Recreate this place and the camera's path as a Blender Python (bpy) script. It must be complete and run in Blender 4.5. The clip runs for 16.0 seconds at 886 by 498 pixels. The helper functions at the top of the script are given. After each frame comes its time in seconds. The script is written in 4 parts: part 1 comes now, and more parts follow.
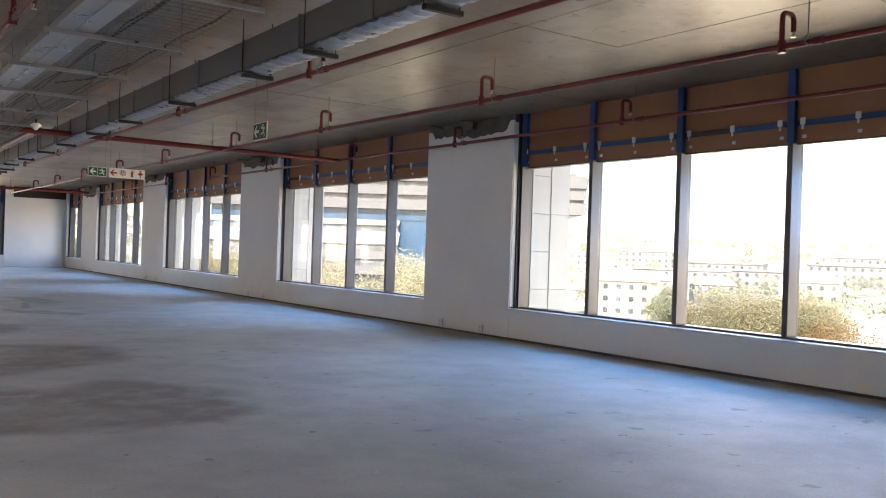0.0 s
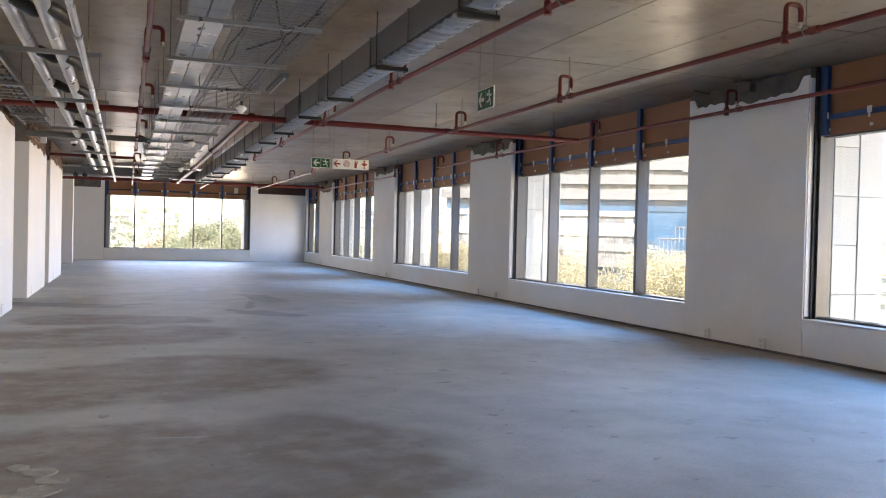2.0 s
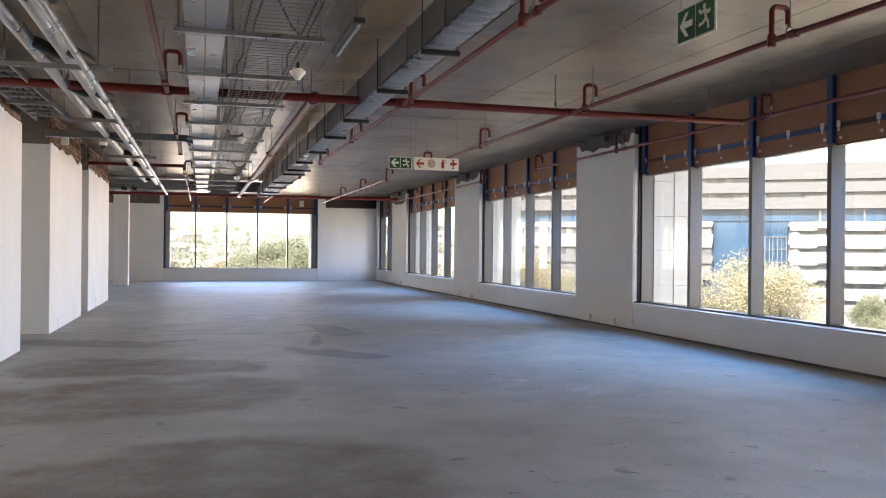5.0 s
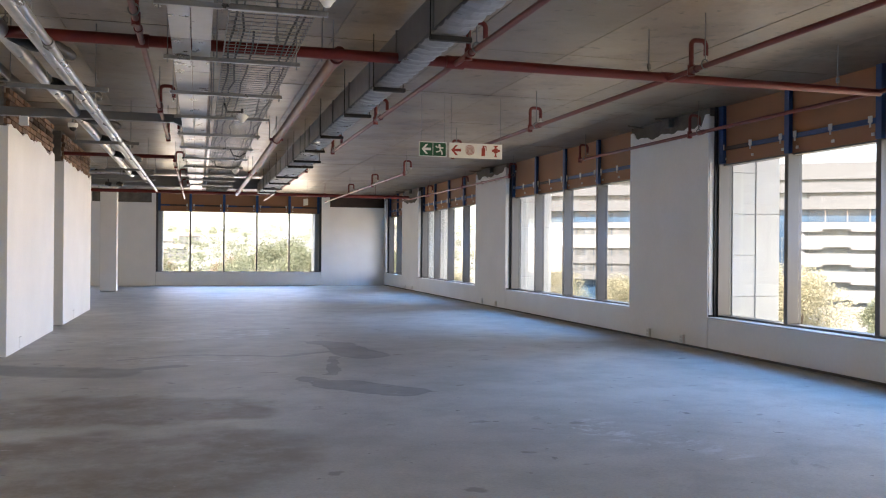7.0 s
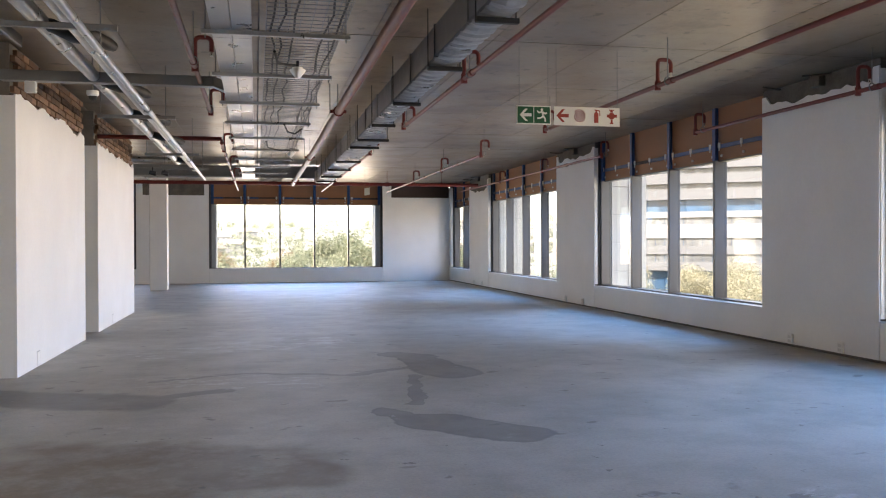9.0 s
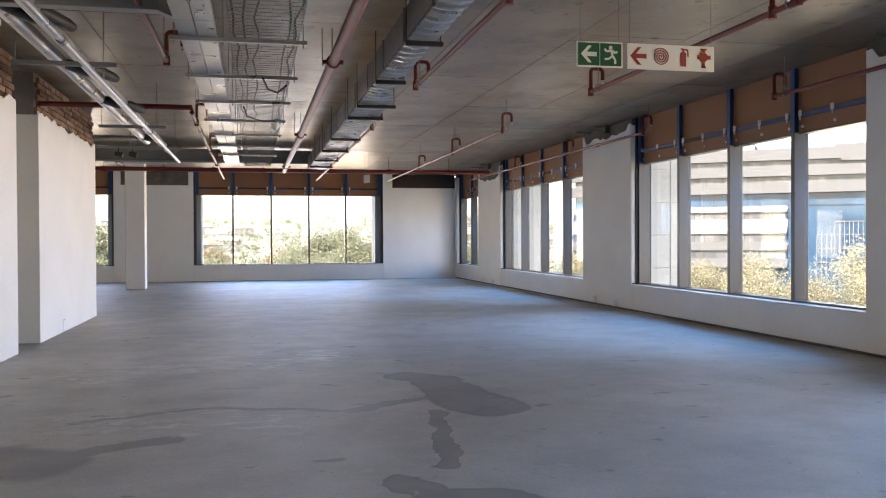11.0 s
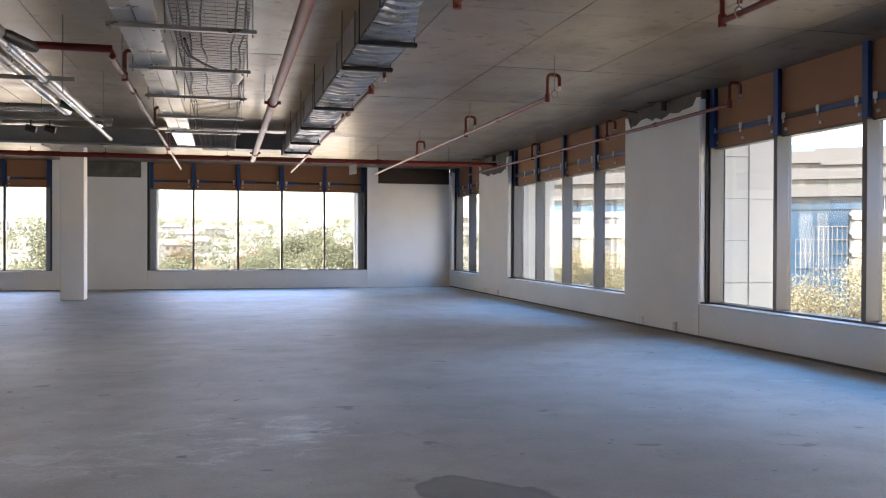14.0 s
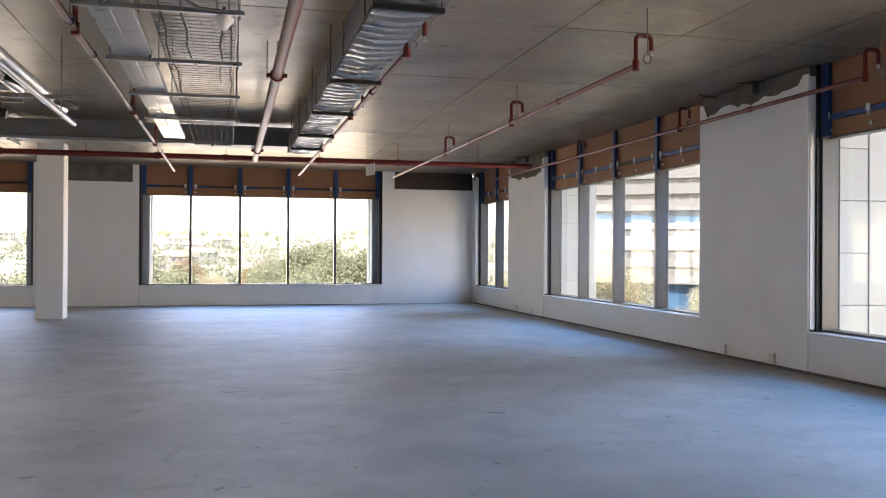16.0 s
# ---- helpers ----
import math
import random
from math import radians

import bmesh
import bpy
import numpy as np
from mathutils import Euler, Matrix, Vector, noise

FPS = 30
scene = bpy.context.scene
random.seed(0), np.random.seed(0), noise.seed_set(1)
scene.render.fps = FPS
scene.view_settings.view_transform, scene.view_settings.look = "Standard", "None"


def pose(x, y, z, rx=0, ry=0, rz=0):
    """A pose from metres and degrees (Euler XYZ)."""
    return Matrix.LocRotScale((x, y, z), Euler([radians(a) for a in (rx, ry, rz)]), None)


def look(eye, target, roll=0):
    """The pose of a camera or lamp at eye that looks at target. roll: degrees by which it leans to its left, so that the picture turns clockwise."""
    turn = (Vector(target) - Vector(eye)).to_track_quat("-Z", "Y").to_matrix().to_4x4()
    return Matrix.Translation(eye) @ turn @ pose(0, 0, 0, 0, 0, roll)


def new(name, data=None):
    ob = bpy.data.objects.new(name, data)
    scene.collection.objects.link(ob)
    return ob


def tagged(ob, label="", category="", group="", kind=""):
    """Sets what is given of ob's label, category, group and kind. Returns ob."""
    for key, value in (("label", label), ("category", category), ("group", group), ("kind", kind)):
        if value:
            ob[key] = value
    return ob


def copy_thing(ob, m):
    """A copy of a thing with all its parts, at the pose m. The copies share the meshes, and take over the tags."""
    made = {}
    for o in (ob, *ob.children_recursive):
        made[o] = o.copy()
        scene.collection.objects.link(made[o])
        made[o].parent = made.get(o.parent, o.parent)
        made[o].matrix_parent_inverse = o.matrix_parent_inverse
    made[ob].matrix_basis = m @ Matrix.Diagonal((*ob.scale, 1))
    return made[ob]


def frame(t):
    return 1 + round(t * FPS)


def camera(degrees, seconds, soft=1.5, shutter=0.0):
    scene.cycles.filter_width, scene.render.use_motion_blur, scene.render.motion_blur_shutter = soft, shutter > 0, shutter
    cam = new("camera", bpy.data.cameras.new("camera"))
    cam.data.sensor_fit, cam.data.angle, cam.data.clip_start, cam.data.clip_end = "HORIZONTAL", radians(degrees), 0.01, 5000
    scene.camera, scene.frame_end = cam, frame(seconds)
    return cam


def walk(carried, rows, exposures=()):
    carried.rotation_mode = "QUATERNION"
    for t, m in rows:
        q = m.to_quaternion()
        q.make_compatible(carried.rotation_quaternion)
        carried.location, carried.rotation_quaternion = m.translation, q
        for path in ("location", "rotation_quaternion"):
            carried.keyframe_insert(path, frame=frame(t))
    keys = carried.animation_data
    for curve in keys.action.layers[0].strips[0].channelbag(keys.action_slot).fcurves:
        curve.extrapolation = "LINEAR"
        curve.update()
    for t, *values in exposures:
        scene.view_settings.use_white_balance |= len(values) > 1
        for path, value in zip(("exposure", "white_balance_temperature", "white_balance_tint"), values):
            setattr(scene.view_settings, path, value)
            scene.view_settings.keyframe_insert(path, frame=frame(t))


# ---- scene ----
cam = camera(53.8, 16.0, 1.1)
PATH = [
    (0, (0.08, -0.127, 1.326), (1.229, 1.51, 1.328), 1.9),
    (0.5, (0.283, 0.3, 1.322), (1.291, 2.028, 1.323), 2.1),
    (1, (0.614, 0.858, 1.349), (1.382, 2.704, 1.34), 1.9),
    (1.5, (0.832, 1.392, 1.35), (1.51, 3.273, 1.329), 1.8),
    (2, (1.029, 1.909, 1.349), (1.71, 3.789, 1.318), 1.4),
    (2.5, (1.167, 2.473, 1.354), (1.832, 4.359, 1.321), 1.1),
    (3, (1.302, 3.03, 1.357), (1.943, 4.924, 1.327), 0.7),
    (3.5, (1.387, 3.582, 1.334), (1.988, 5.49, 1.321), 0.9),
    (4, (1.433, 4.11, 1.333), (1.989, 6.031, 1.326), 0.9),
    (6.5, (1.603, 7.081, 1.385), (2.132, 9.01, 1.39), 0.4),
    (7, (1.602, 7.679, 1.385), (2.142, 9.605, 1.387), 0.5),
    (7.5, (1.608, 8.244, 1.387), (2.146, 10.17, 1.376), 0.3),
    (8, (1.638, 8.817, 1.397), (2.151, 10.75, 1.381), 0.0),
    (8.5, (1.648, 9.4, 1.367), (2.115, 11.345, 1.352), 0.1),
    (9, (1.705, 9.986, 1.372), (2.123, 11.942, 1.357), -0.2),
    (11.5, (2.013, 13.032, 1.287), (2.443, 14.985, 1.257), -0.3),
    (12, (2.074, 13.61, 1.313), (2.526, 15.557, 1.26), -0.0),
    (12.5, (2.118, 14.249, 1.339), (2.577, 16.195, 1.293), 0.1),
    (13, (2.143, 14.842, 1.328), (2.603, 16.788, 1.293), 0.4),
    (13.5, (2.156, 15.453, 1.306), (2.629, 17.396, 1.29), 0.5),
    (14, (2.151, 16.064, 1.327), (2.636, 18.004, 1.309), 0.2),
    (14.5, (2.194, 16.66, 1.333), (2.691, 18.597, 1.324), -0.1),
    (15, (2.221, 17.276, 1.311), (2.712, 19.214, 1.31), -0.2),
    (15.5, (2.282, 17.876, 1.322), (2.764, 19.817, 1.329), -0.2),
    (16, (2.306, 18.469, 1.324), (2.777, 20.412, 1.333), 0.3),
]
walk(cam, [(t, look(eye, target, roll)) for t, eye, target, roll in PATH], [(0, 2.56, 7480, 16), (1, 2.66, 7480, 16), (1.5, 2.84, 7480, 16), (2, 2.78, 7480, 16), (3, 2.62, 7480, 16), (4, 2.62, 7480, 16), (6.5, 2.52, 7480, 16), (8, 2.62, 7480, 16), (9.5, 2.58, 7480, 16), (11.5, 2.42, 7480, 16), (12.5, 2.2, 7480, 16), (14, 2.36, 7480, 16), (16, 2.5, 7480, 16)])

# ---- world, sun, window light, exposure ----
SUN_ELEV, SUN_AZ = radians(42), radians(215)  # azimuth of the sun, clockwise from +y
world = bpy.data.worlds.new("sky")
scene.world = world
world.use_nodes = True
wn = world.node_tree.nodes
sky = wn.new("ShaderNodeTexSky")
sky.sky_type, sky.sun_disc, sky.sun_elevation, sky.sun_rotation = "NISHITA", False, SUN_ELEV, SUN_AZ
sky.dust_density, sky.air_density = 1.6, 1.0
wn["Background"].inputs[1].default_value = 0.15
world.node_tree.links.new(sky.outputs[0], wn["Background"].inputs[0])
sun = new("sun", bpy.data.lights.new("sun", "SUN"))
sun.data.energy, sun.data.angle, sun.data.color = 4.2, radians(0.5), (1.0, 0.96, 0.91)
sun_way = Vector((math.sin(SUN_AZ) * math.cos(SUN_ELEV), math.cos(SUN_AZ) * math.cos(SUN_ELEV), math.sin(SUN_ELEV)))
sun.matrix_world = look(sun_way * 100, (0, 0, 0))

# ---- plan, in metres ----
XE, YN, ZC = 8.50, 40.72, 3.43          # east wall face, north wall face, soffit
XW, YS = -9.5, -6.0                     # far walls that close the floor
XL, YL = -0.68, 28.27                   # face and far corner of the core walls
SILL, HEAD, HEAD_N = 0.47, 2.62, 2.72   # window sill and heads
GLASS = 8.83
EAST = [(-4.4, 1.7), (4.0, 10.1), (12.4, 18.5), (20.8, 26.9), (29.2, 35.3), (37.65, 40.45)]
NORTH = [(-8.2, -2.23), (0.13, 6.09)]


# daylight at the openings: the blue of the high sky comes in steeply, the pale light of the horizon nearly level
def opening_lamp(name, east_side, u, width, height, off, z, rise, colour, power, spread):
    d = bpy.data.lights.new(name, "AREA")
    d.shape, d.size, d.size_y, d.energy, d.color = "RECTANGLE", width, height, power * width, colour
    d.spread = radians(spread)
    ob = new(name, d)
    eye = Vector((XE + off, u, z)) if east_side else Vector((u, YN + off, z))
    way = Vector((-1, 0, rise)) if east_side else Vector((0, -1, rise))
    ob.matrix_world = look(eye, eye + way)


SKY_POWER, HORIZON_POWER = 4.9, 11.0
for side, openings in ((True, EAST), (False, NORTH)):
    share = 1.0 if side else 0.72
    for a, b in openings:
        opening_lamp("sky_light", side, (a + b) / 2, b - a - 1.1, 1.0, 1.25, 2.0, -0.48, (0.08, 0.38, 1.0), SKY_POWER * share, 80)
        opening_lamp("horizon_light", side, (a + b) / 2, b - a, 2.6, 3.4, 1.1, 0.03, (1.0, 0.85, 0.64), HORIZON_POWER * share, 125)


# ---- materials ----
def material(name, base, rough=0.6, metal=0.0, vary=0.12, scale=3.0, fine=60.0, bump=0.15, stain=None, stain_amount=0.3, stain_scale=0.7, spec=0.5, per_piece=0.0, rough_vary=0.1, stretch=(1, 1, 1)):
    m = bpy.data.materials.new(name)
    m.use_nodes = True
    n, l = m.node_tree.nodes, m.node_tree.links
    p = n["Principled BSDF"]
    p.inputs["Metallic"].default_value = metal
    p.inputs["Specular IOR Level"].default_value = spec
    mp = n.new("ShaderNodeMapping")
    mp.inputs["Scale"].default_value = stretch
    geo = n.new("ShaderNodeNewGeometry")
    l.new(geo.outputs["Position"], mp.inputs[0])

    def noise_node(sc, detail, rgh=0.55):
        t = n.new("ShaderNodeTexNoise")
        t.inputs["Scale"].default_value, t.inputs["Detail"].default_value, t.inputs["Roughness"].default_value = sc, detail, rgh
        l.new(mp.outputs[0], t.inputs["Vector"])
        return t

    big, small = noise_node(scale, 5), noise_node(fine, 3)
    mixv = n.new("ShaderNodeMath")
    mixv.operation = "MULTIPLY_ADD"
    l.new(small.outputs[0], mixv.inputs[0])
    mixv.inputs[1].default_value = 0.4
    l.new(big.outputs[0], mixv.inputs[2])
    rng = n.new("ShaderNodeMapRange")
    rng.inputs[1].default_value, rng.inputs[2].default_value = 0.45, 0.95
    rng.inputs[3].default_value, rng.inputs[4].default_value = 1 - vary, 1 + vary
    l.new(mixv.outputs[0], rng.inputs[0])
    val = rng.outputs[0]
    if per_piece:
        oi = n.new("ShaderNodeObjectInfo")
        pr = n.new("ShaderNodeMapRange")
        pr.inputs[3].default_value, pr.inputs[4].default_value = 1 - per_piece, 1 + per_piece
        l.new(oi.outputs["Random"], pr.inputs[0])
        mm = n.new("ShaderNodeMath")
        mm.operation = "MULTIPLY"
        l.new(val, mm.inputs[0]), l.new(pr.outputs[0], mm.inputs[1])
        val = mm.outputs[0]
    vm = n.new("ShaderNodeVectorMath")
    vm.operation = "SCALE"
    vm.inputs[0].default_value = base
    l.new(val, vm.inputs["Scale"])
    col = vm.outputs[0]
    if stain:
        st = noise_node(stain_scale, 6, 0.62)
        ramp = n.new("ShaderNodeMapRange")
        ramp.inputs[1].default_value, ramp.inputs[2].default_value = 0.40, 0.72
        ramp.inputs[4].default_value = stain_amount
        l.new(st.outputs[0], ramp.inputs[0])
        mx = n.new("ShaderNodeMix")
        mx.data_type = "RGBA"
        l.new(ramp.outputs[0], mx.inputs[0]), l.new(col, mx.inputs[6])
        mx.inputs[7].default_value = (*stain, 1)
        col = mx.outputs[2]
    l.new(col, p.inputs["Base Color"])
    rr = n.new("ShaderNodeMapRange")
    rr.inputs[1].default_value, rr.inputs[2].default_value = 0.3, 0.7
    rr.inputs[3].default_value, rr.inputs[4].default_value = max(0.03, rough - rough_vary), min(1, rough + rough_vary)
    l.new(big.outputs[0], rr.inputs[0])
    l.new(rr.outputs[0], p.inputs["Roughness"])
    if bump:
        b = n.new("ShaderNodeBump")
        b.inputs["Strength"].default_value, b.inputs["Distance"].default_value = bump, 0.01
        l.new(mixv.outputs[0], b.inputs["Height"])
        l.new(b.outputs[0], p.inputs["Normal"])
    return m


def glass_material():
    """Clear pane: see-through, with a mirror gloss that grows towards grazing view."""
    m = bpy.data.materials.new("window_glass")
    m.use_nodes = True
    n, l = m.node_tree.nodes, m.node_tree.links
    n.remove(n["Principled BSDF"])
    tr, gl, mx, lw = n.new("ShaderNodeBsdfTransparent"), n.new("ShaderNodeBsdfGlossy"), n.new("ShaderNodeMixShader"), n.new("ShaderNodeLayerWeight")
    tr.inputs[0].default_value = (0.86, 0.87, 0.88, 1)
    gl.inputs["Roughness"].default_value = 0.02
    lw.inputs[0].default_value = 0.5
    pw, ml = n.new("ShaderNodeMath"), n.new("ShaderNodeMath")
    pw.operation, pw.inputs[1].default_value = "POWER", 4.0
    ml.operation, ml.inputs[1].default_value, ml.inputs[2].default_value = "MULTIPLY_ADD", 0.45, 0.025
    l.new(lw.outputs["Facing"], pw.inputs[0]), l.new(pw.outputs[0], ml.inputs[0])
    l.new(ml.outputs[0], mx.inputs[0]), l.new(tr.outputs[0], mx.inputs[1]), l.new(gl.outputs[0], mx.inputs[2])
    l.new(mx.outputs[0], n["Material Output"].inputs[0])
    return m


PLASTER = material("white_plaster", (0.81, 0.81, 0.79), 0.75, vary=0.05, scale=1.2, fine=25, bump=0.10, stain=(0.72, 0.71, 0.69), stain_amount=0.3)
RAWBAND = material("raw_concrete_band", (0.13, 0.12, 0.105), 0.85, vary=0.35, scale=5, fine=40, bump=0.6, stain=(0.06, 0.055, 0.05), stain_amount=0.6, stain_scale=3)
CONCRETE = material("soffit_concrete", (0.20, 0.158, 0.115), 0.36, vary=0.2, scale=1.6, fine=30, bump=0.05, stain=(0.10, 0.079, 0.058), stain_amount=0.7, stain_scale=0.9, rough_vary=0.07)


def board_marks(m):
    """Each cast panel of the soffit a little lighter or darker than the next, with small dark pits and scuffs."""
    n, l = m.node_tree.nodes, m.node_tree.links
    p = n["Principled BSDF"]
    col = p.inputs["Base Color"].links[0].from_socket
    geo = n.new("ShaderNodeNewGeometry")
    tone = n.new("ShaderNodeMapRange")
    tone.inputs[3].default_value, tone.inputs[4].default_value = 0.82, 1.2
    l.new(geo.outputs["Random Per Island"], tone.inputs[0])
    vs = n.new("ShaderNodeVectorMath")
    vs.operation = "SCALE"
    l.new(col, vs.inputs[0]), l.new(tone.outputs[0], vs.inputs["Scale"])
    col = vs.outputs[0]
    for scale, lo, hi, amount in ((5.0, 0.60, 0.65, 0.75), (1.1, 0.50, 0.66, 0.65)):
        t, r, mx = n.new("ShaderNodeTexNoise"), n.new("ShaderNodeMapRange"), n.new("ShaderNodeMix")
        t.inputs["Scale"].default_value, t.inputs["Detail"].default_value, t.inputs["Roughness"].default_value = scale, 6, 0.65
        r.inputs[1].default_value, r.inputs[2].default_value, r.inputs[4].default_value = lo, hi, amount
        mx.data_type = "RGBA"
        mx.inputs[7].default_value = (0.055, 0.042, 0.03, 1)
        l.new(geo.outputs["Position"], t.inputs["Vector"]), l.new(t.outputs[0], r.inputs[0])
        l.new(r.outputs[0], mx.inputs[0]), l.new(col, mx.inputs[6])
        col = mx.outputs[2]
    l.new(col, p.inputs["Base Color"])


board_marks(CONCRETE)
DARKWOOD = material("dark_band", (0.05, 0.032, 0.026), 0.7, vary=0.3, scale=6, bump=0.3)
BRICK = material("brick", (0.24, 0.14, 0.09), 0.85, vary=0.2, scale=9, fine=70, bump=0.5, per_piece=0.4)
MORTAR = material("mortar", (0.20, 0.18, 0.16), 0.9, vary=0.2, scale=8, bump=0.5)
ALU = material("grey_aluminium", (0.088, 0.092, 0.10), 0.42, 0.35, vary=0.05, scale=2, fine=120, bump=0.02)
ALU_DARK = material("black_gasket", (0.012, 0.014, 0.022), 0.5, 0.0, vary=0.1, bump=0.02)
ALU_WHITE = material("white_sill", (0.72, 0.73, 0.74), 0.4, 0.0, vary=0.05, scale=2, bump=0.03, stain=(0.55, 0.54, 0.52), stain_amount=0.3)
BOARD = material("brown_fibreboard", (0.33, 0.155, 0.078), 0.75, vary=0.10, scale=2.5, fine=90, bump=0.1, stain=(0.26, 0.125, 0.065), stain_amount=0.3, per_piece=0.08)
BLUE = material("blue_strap", (0.013, 0.055, 0.17), 0.5, vary=0.15, scale=5, bump=0.05)
CLIP = material("pale_bracket", (0.62, 0.62, 0.6), 0.45, 0.2, vary=0.1, bump=0.05)
RED = material("red_pipe_paint", (0.14, 0.013, 0.010), 0.44, 0.0, vary=0.15, scale=6, fine=50, bump=0.02, stain=(0.13, 0.014, 0.011), stain_amount=0.5, stain_scale=4, rough_vary=0.03)
REDBROWN = material("red_brown_pipe_paint", (0.15, 0.035, 0.024), 0.46, 0.0, vary=0.12, scale=6, bump=0.02, stain=(0.12, 0.024, 0.018), stain_amount=0.4, stain_scale=4, rough_vary=0.03)
GALV = material("galvanised_steel", (0.36, 0.37, 0.38), 0.34, 0.75, vary=0.10, scale=5, fine=40, bump=0.008, per_piece=0.05)
GALV_DULL = material("dull_galvanised_steel", (0.21, 0.215, 0.22), 0.48, 0.55, vary=0.14, scale=5, fine=60, bump=0.08, stain=(0.2, 0.2, 0.2), stain_amount=0.3, stain_scale=2)
FOIL = material("aluminium_foil_lagging", (0.40, 0.405, 0.41), 0.34, 0.85, vary=0.2, scale=6, fine=18, bump=0.2)
BLACK = material("black_rubber", (0.014, 0.014, 0.015), 0.55, vary=0.2, scale=10, bump=0.15)
WHITEP = material("white_plastic", (0.74, 0.74, 0.72), 0.4, vary=0.04, scale=6, bump=0.02)
BRASS = material("chrome_sprinkler_head", (0.6, 0.58, 0.54), 0.3, 0.9, vary=0.1, scale=20, bump=0.02)
GLASSM = glass_material()
SIGNGREEN = material("sign_green", (0.006, 0.085, 0.035), 0.45, vary=0.05, bump=0.0)
SIGNWHITE = material("sign_white", (0.72, 0.72, 0.66), 0.45, vary=0.04, bump=0.0)
SIGNRED = material("sign_red", (0.30, 0.035, 0.02), 0.45, vary=0.05, bump=0.0)
CLAD = material("pale_cladding_panel", (0.44, 0.48, 0.50), 0.75, vary=0.05, scale=1.5, bump=0.03, stain=(0.38, 0.39, 0.40), stain_amount=0.3, per_piece=0.04)


# ---- mesh tools ----
class Shape:
    """Collects boxes, tubes and plates for one mesh."""

    def __init__(self):
        self.v, self.f = [], []

    def box(self, x0, x1, y0, y1, z0, z1, bevel=0.0):
        b = min(bevel, (x1 - x0) / 3, (y1 - y0) / 3, (z1 - z0) / 3)
        o = len(self.v)
        if b <= 0:
            self.v += [(x, y, z) for x in (x0, x1) for y in (y0, y1) for z in (z0, z1)]
            self.f += [tuple(o + i for i in q) for q in ((0, 1, 3, 2), (4, 6, 7, 5), (0, 4, 5, 1), (2, 3, 7, 6), (0, 2, 6, 4), (1, 5, 7, 3))]
            return self
        bm = bmesh.new()
        bmesh.ops.create_cube(bm, size=1)
        for w in bm.verts:
            w.co = (x0 if w.co.x < 0 else x1, y0 if w.co.y < 0 else y1, z0 if w.co.z < 0 else z1)
        bmesh.ops.bevel(bm, geom=bm.edges[:], offset=b, segments=1, affect="EDGES")
        bm.verts.index_update()
        self.v += [tuple(w.co) for w in bm.verts]
        self.f += [tuple(o + w.index for w in f.verts) for f in bm.faces]
        bm.free()
        return self

    def tube(self, path, r, sides=10, cap=True):
        """A round tube along a path; r is one radius or one for each point."""
        path = [Vector(p) for p in path]
        rs = r if isinstance(r, (list, tuple)) else [r] * len(path)
        o, n = len(self.v), len(path)
        up = None
        for i, p in enumerate(path):
            d = (path[min(i + 1, n - 1)] - path[max(i - 1, 0)]).normalized()
            if up is None:
                up = Vector((0, 0, 1)) if abs(d.z) < 0.9 else Vector((1, 0, 0))
            side = d.cross(up).normalized()
            up = side.cross(d).normalized()
            for k in range(sides):
                a = 2 * math.pi * k / sides
                self.v.append(tuple(p + (side * math.cos(a) + up * math.sin(a)) * rs[i]))
        for i in range(n - 1):
            for k in range(sides):
                q = (k + 1) % sides
                self.f.append((o + i * sides + k, o + i * sides + q, o + (i + 1) * sides + q, o + (i + 1) * sides + k))
        if cap:
            self.f.append(tuple(o + k for k in reversed(range(sides))))
            self.f.append(tuple(o + (n - 1) * sides + k for k in range(sides)))
        return self

    def plate(self, pts, way, depth):
        """A flat outline pushed along a way."""
        o, n, w = len(self.v), len(pts), Vector(way) * depth
        self.v += [tuple(p) for p in pts] + [tuple(Vector(p) + w) for p in pts]
        self.f += [tuple(o + i for i in range(n)), tuple(o + n + i for i in reversed(range(n)))]
        self.f += [(o + i, o + n + i, o + n + (i + 1) % n, o + (i + 1) % n) for i in range(n)]
        return self

    def mesh(self, name, mat, smooth=False):
        me = bpy.data.meshes.new(name)
        me.from_pydata(self.v, [], self.f)
        bm = bmesh.new()
        bm.from_mesh(me)
        bmesh.ops.recalc_face_normals(bm, faces=bm.faces[:])
        bm.to_mesh(me)
        bm.free()
        if smooth:
            me.polygons.foreach_set("use_smooth", [True] * len(me.polygons))
            me.set_sharp_from_angle(angle=radians(40))
        me.materials.append(mat)
        return me


def part(name, shape, mat, parent, label="", smooth=False, at=None):
    me = shape if isinstance(shape, bpy.types.Mesh) else shape.mesh(name, mat, smooth)
    ob = new(name, me)
    ob.parent = parent
    if at is not None:
        ob.matrix_basis = at
    if label:
        ob["label"] = label
    return ob


def thing(name, label, category, at=None, group="", kind="", shape=None, mat=None, smooth=False):
    ob = new(name, shape.mesh(name, mat, smooth) if shape else None)
    if at is not None:
        ob.matrix_basis = at
    return tagged(ob, label, category, group, kind)


def structure(name, label, category, shape=None, mat=None):
    return thing(name, label, category, kind="structure", shape=shape, mat=mat)


rnd = random.Random(7)

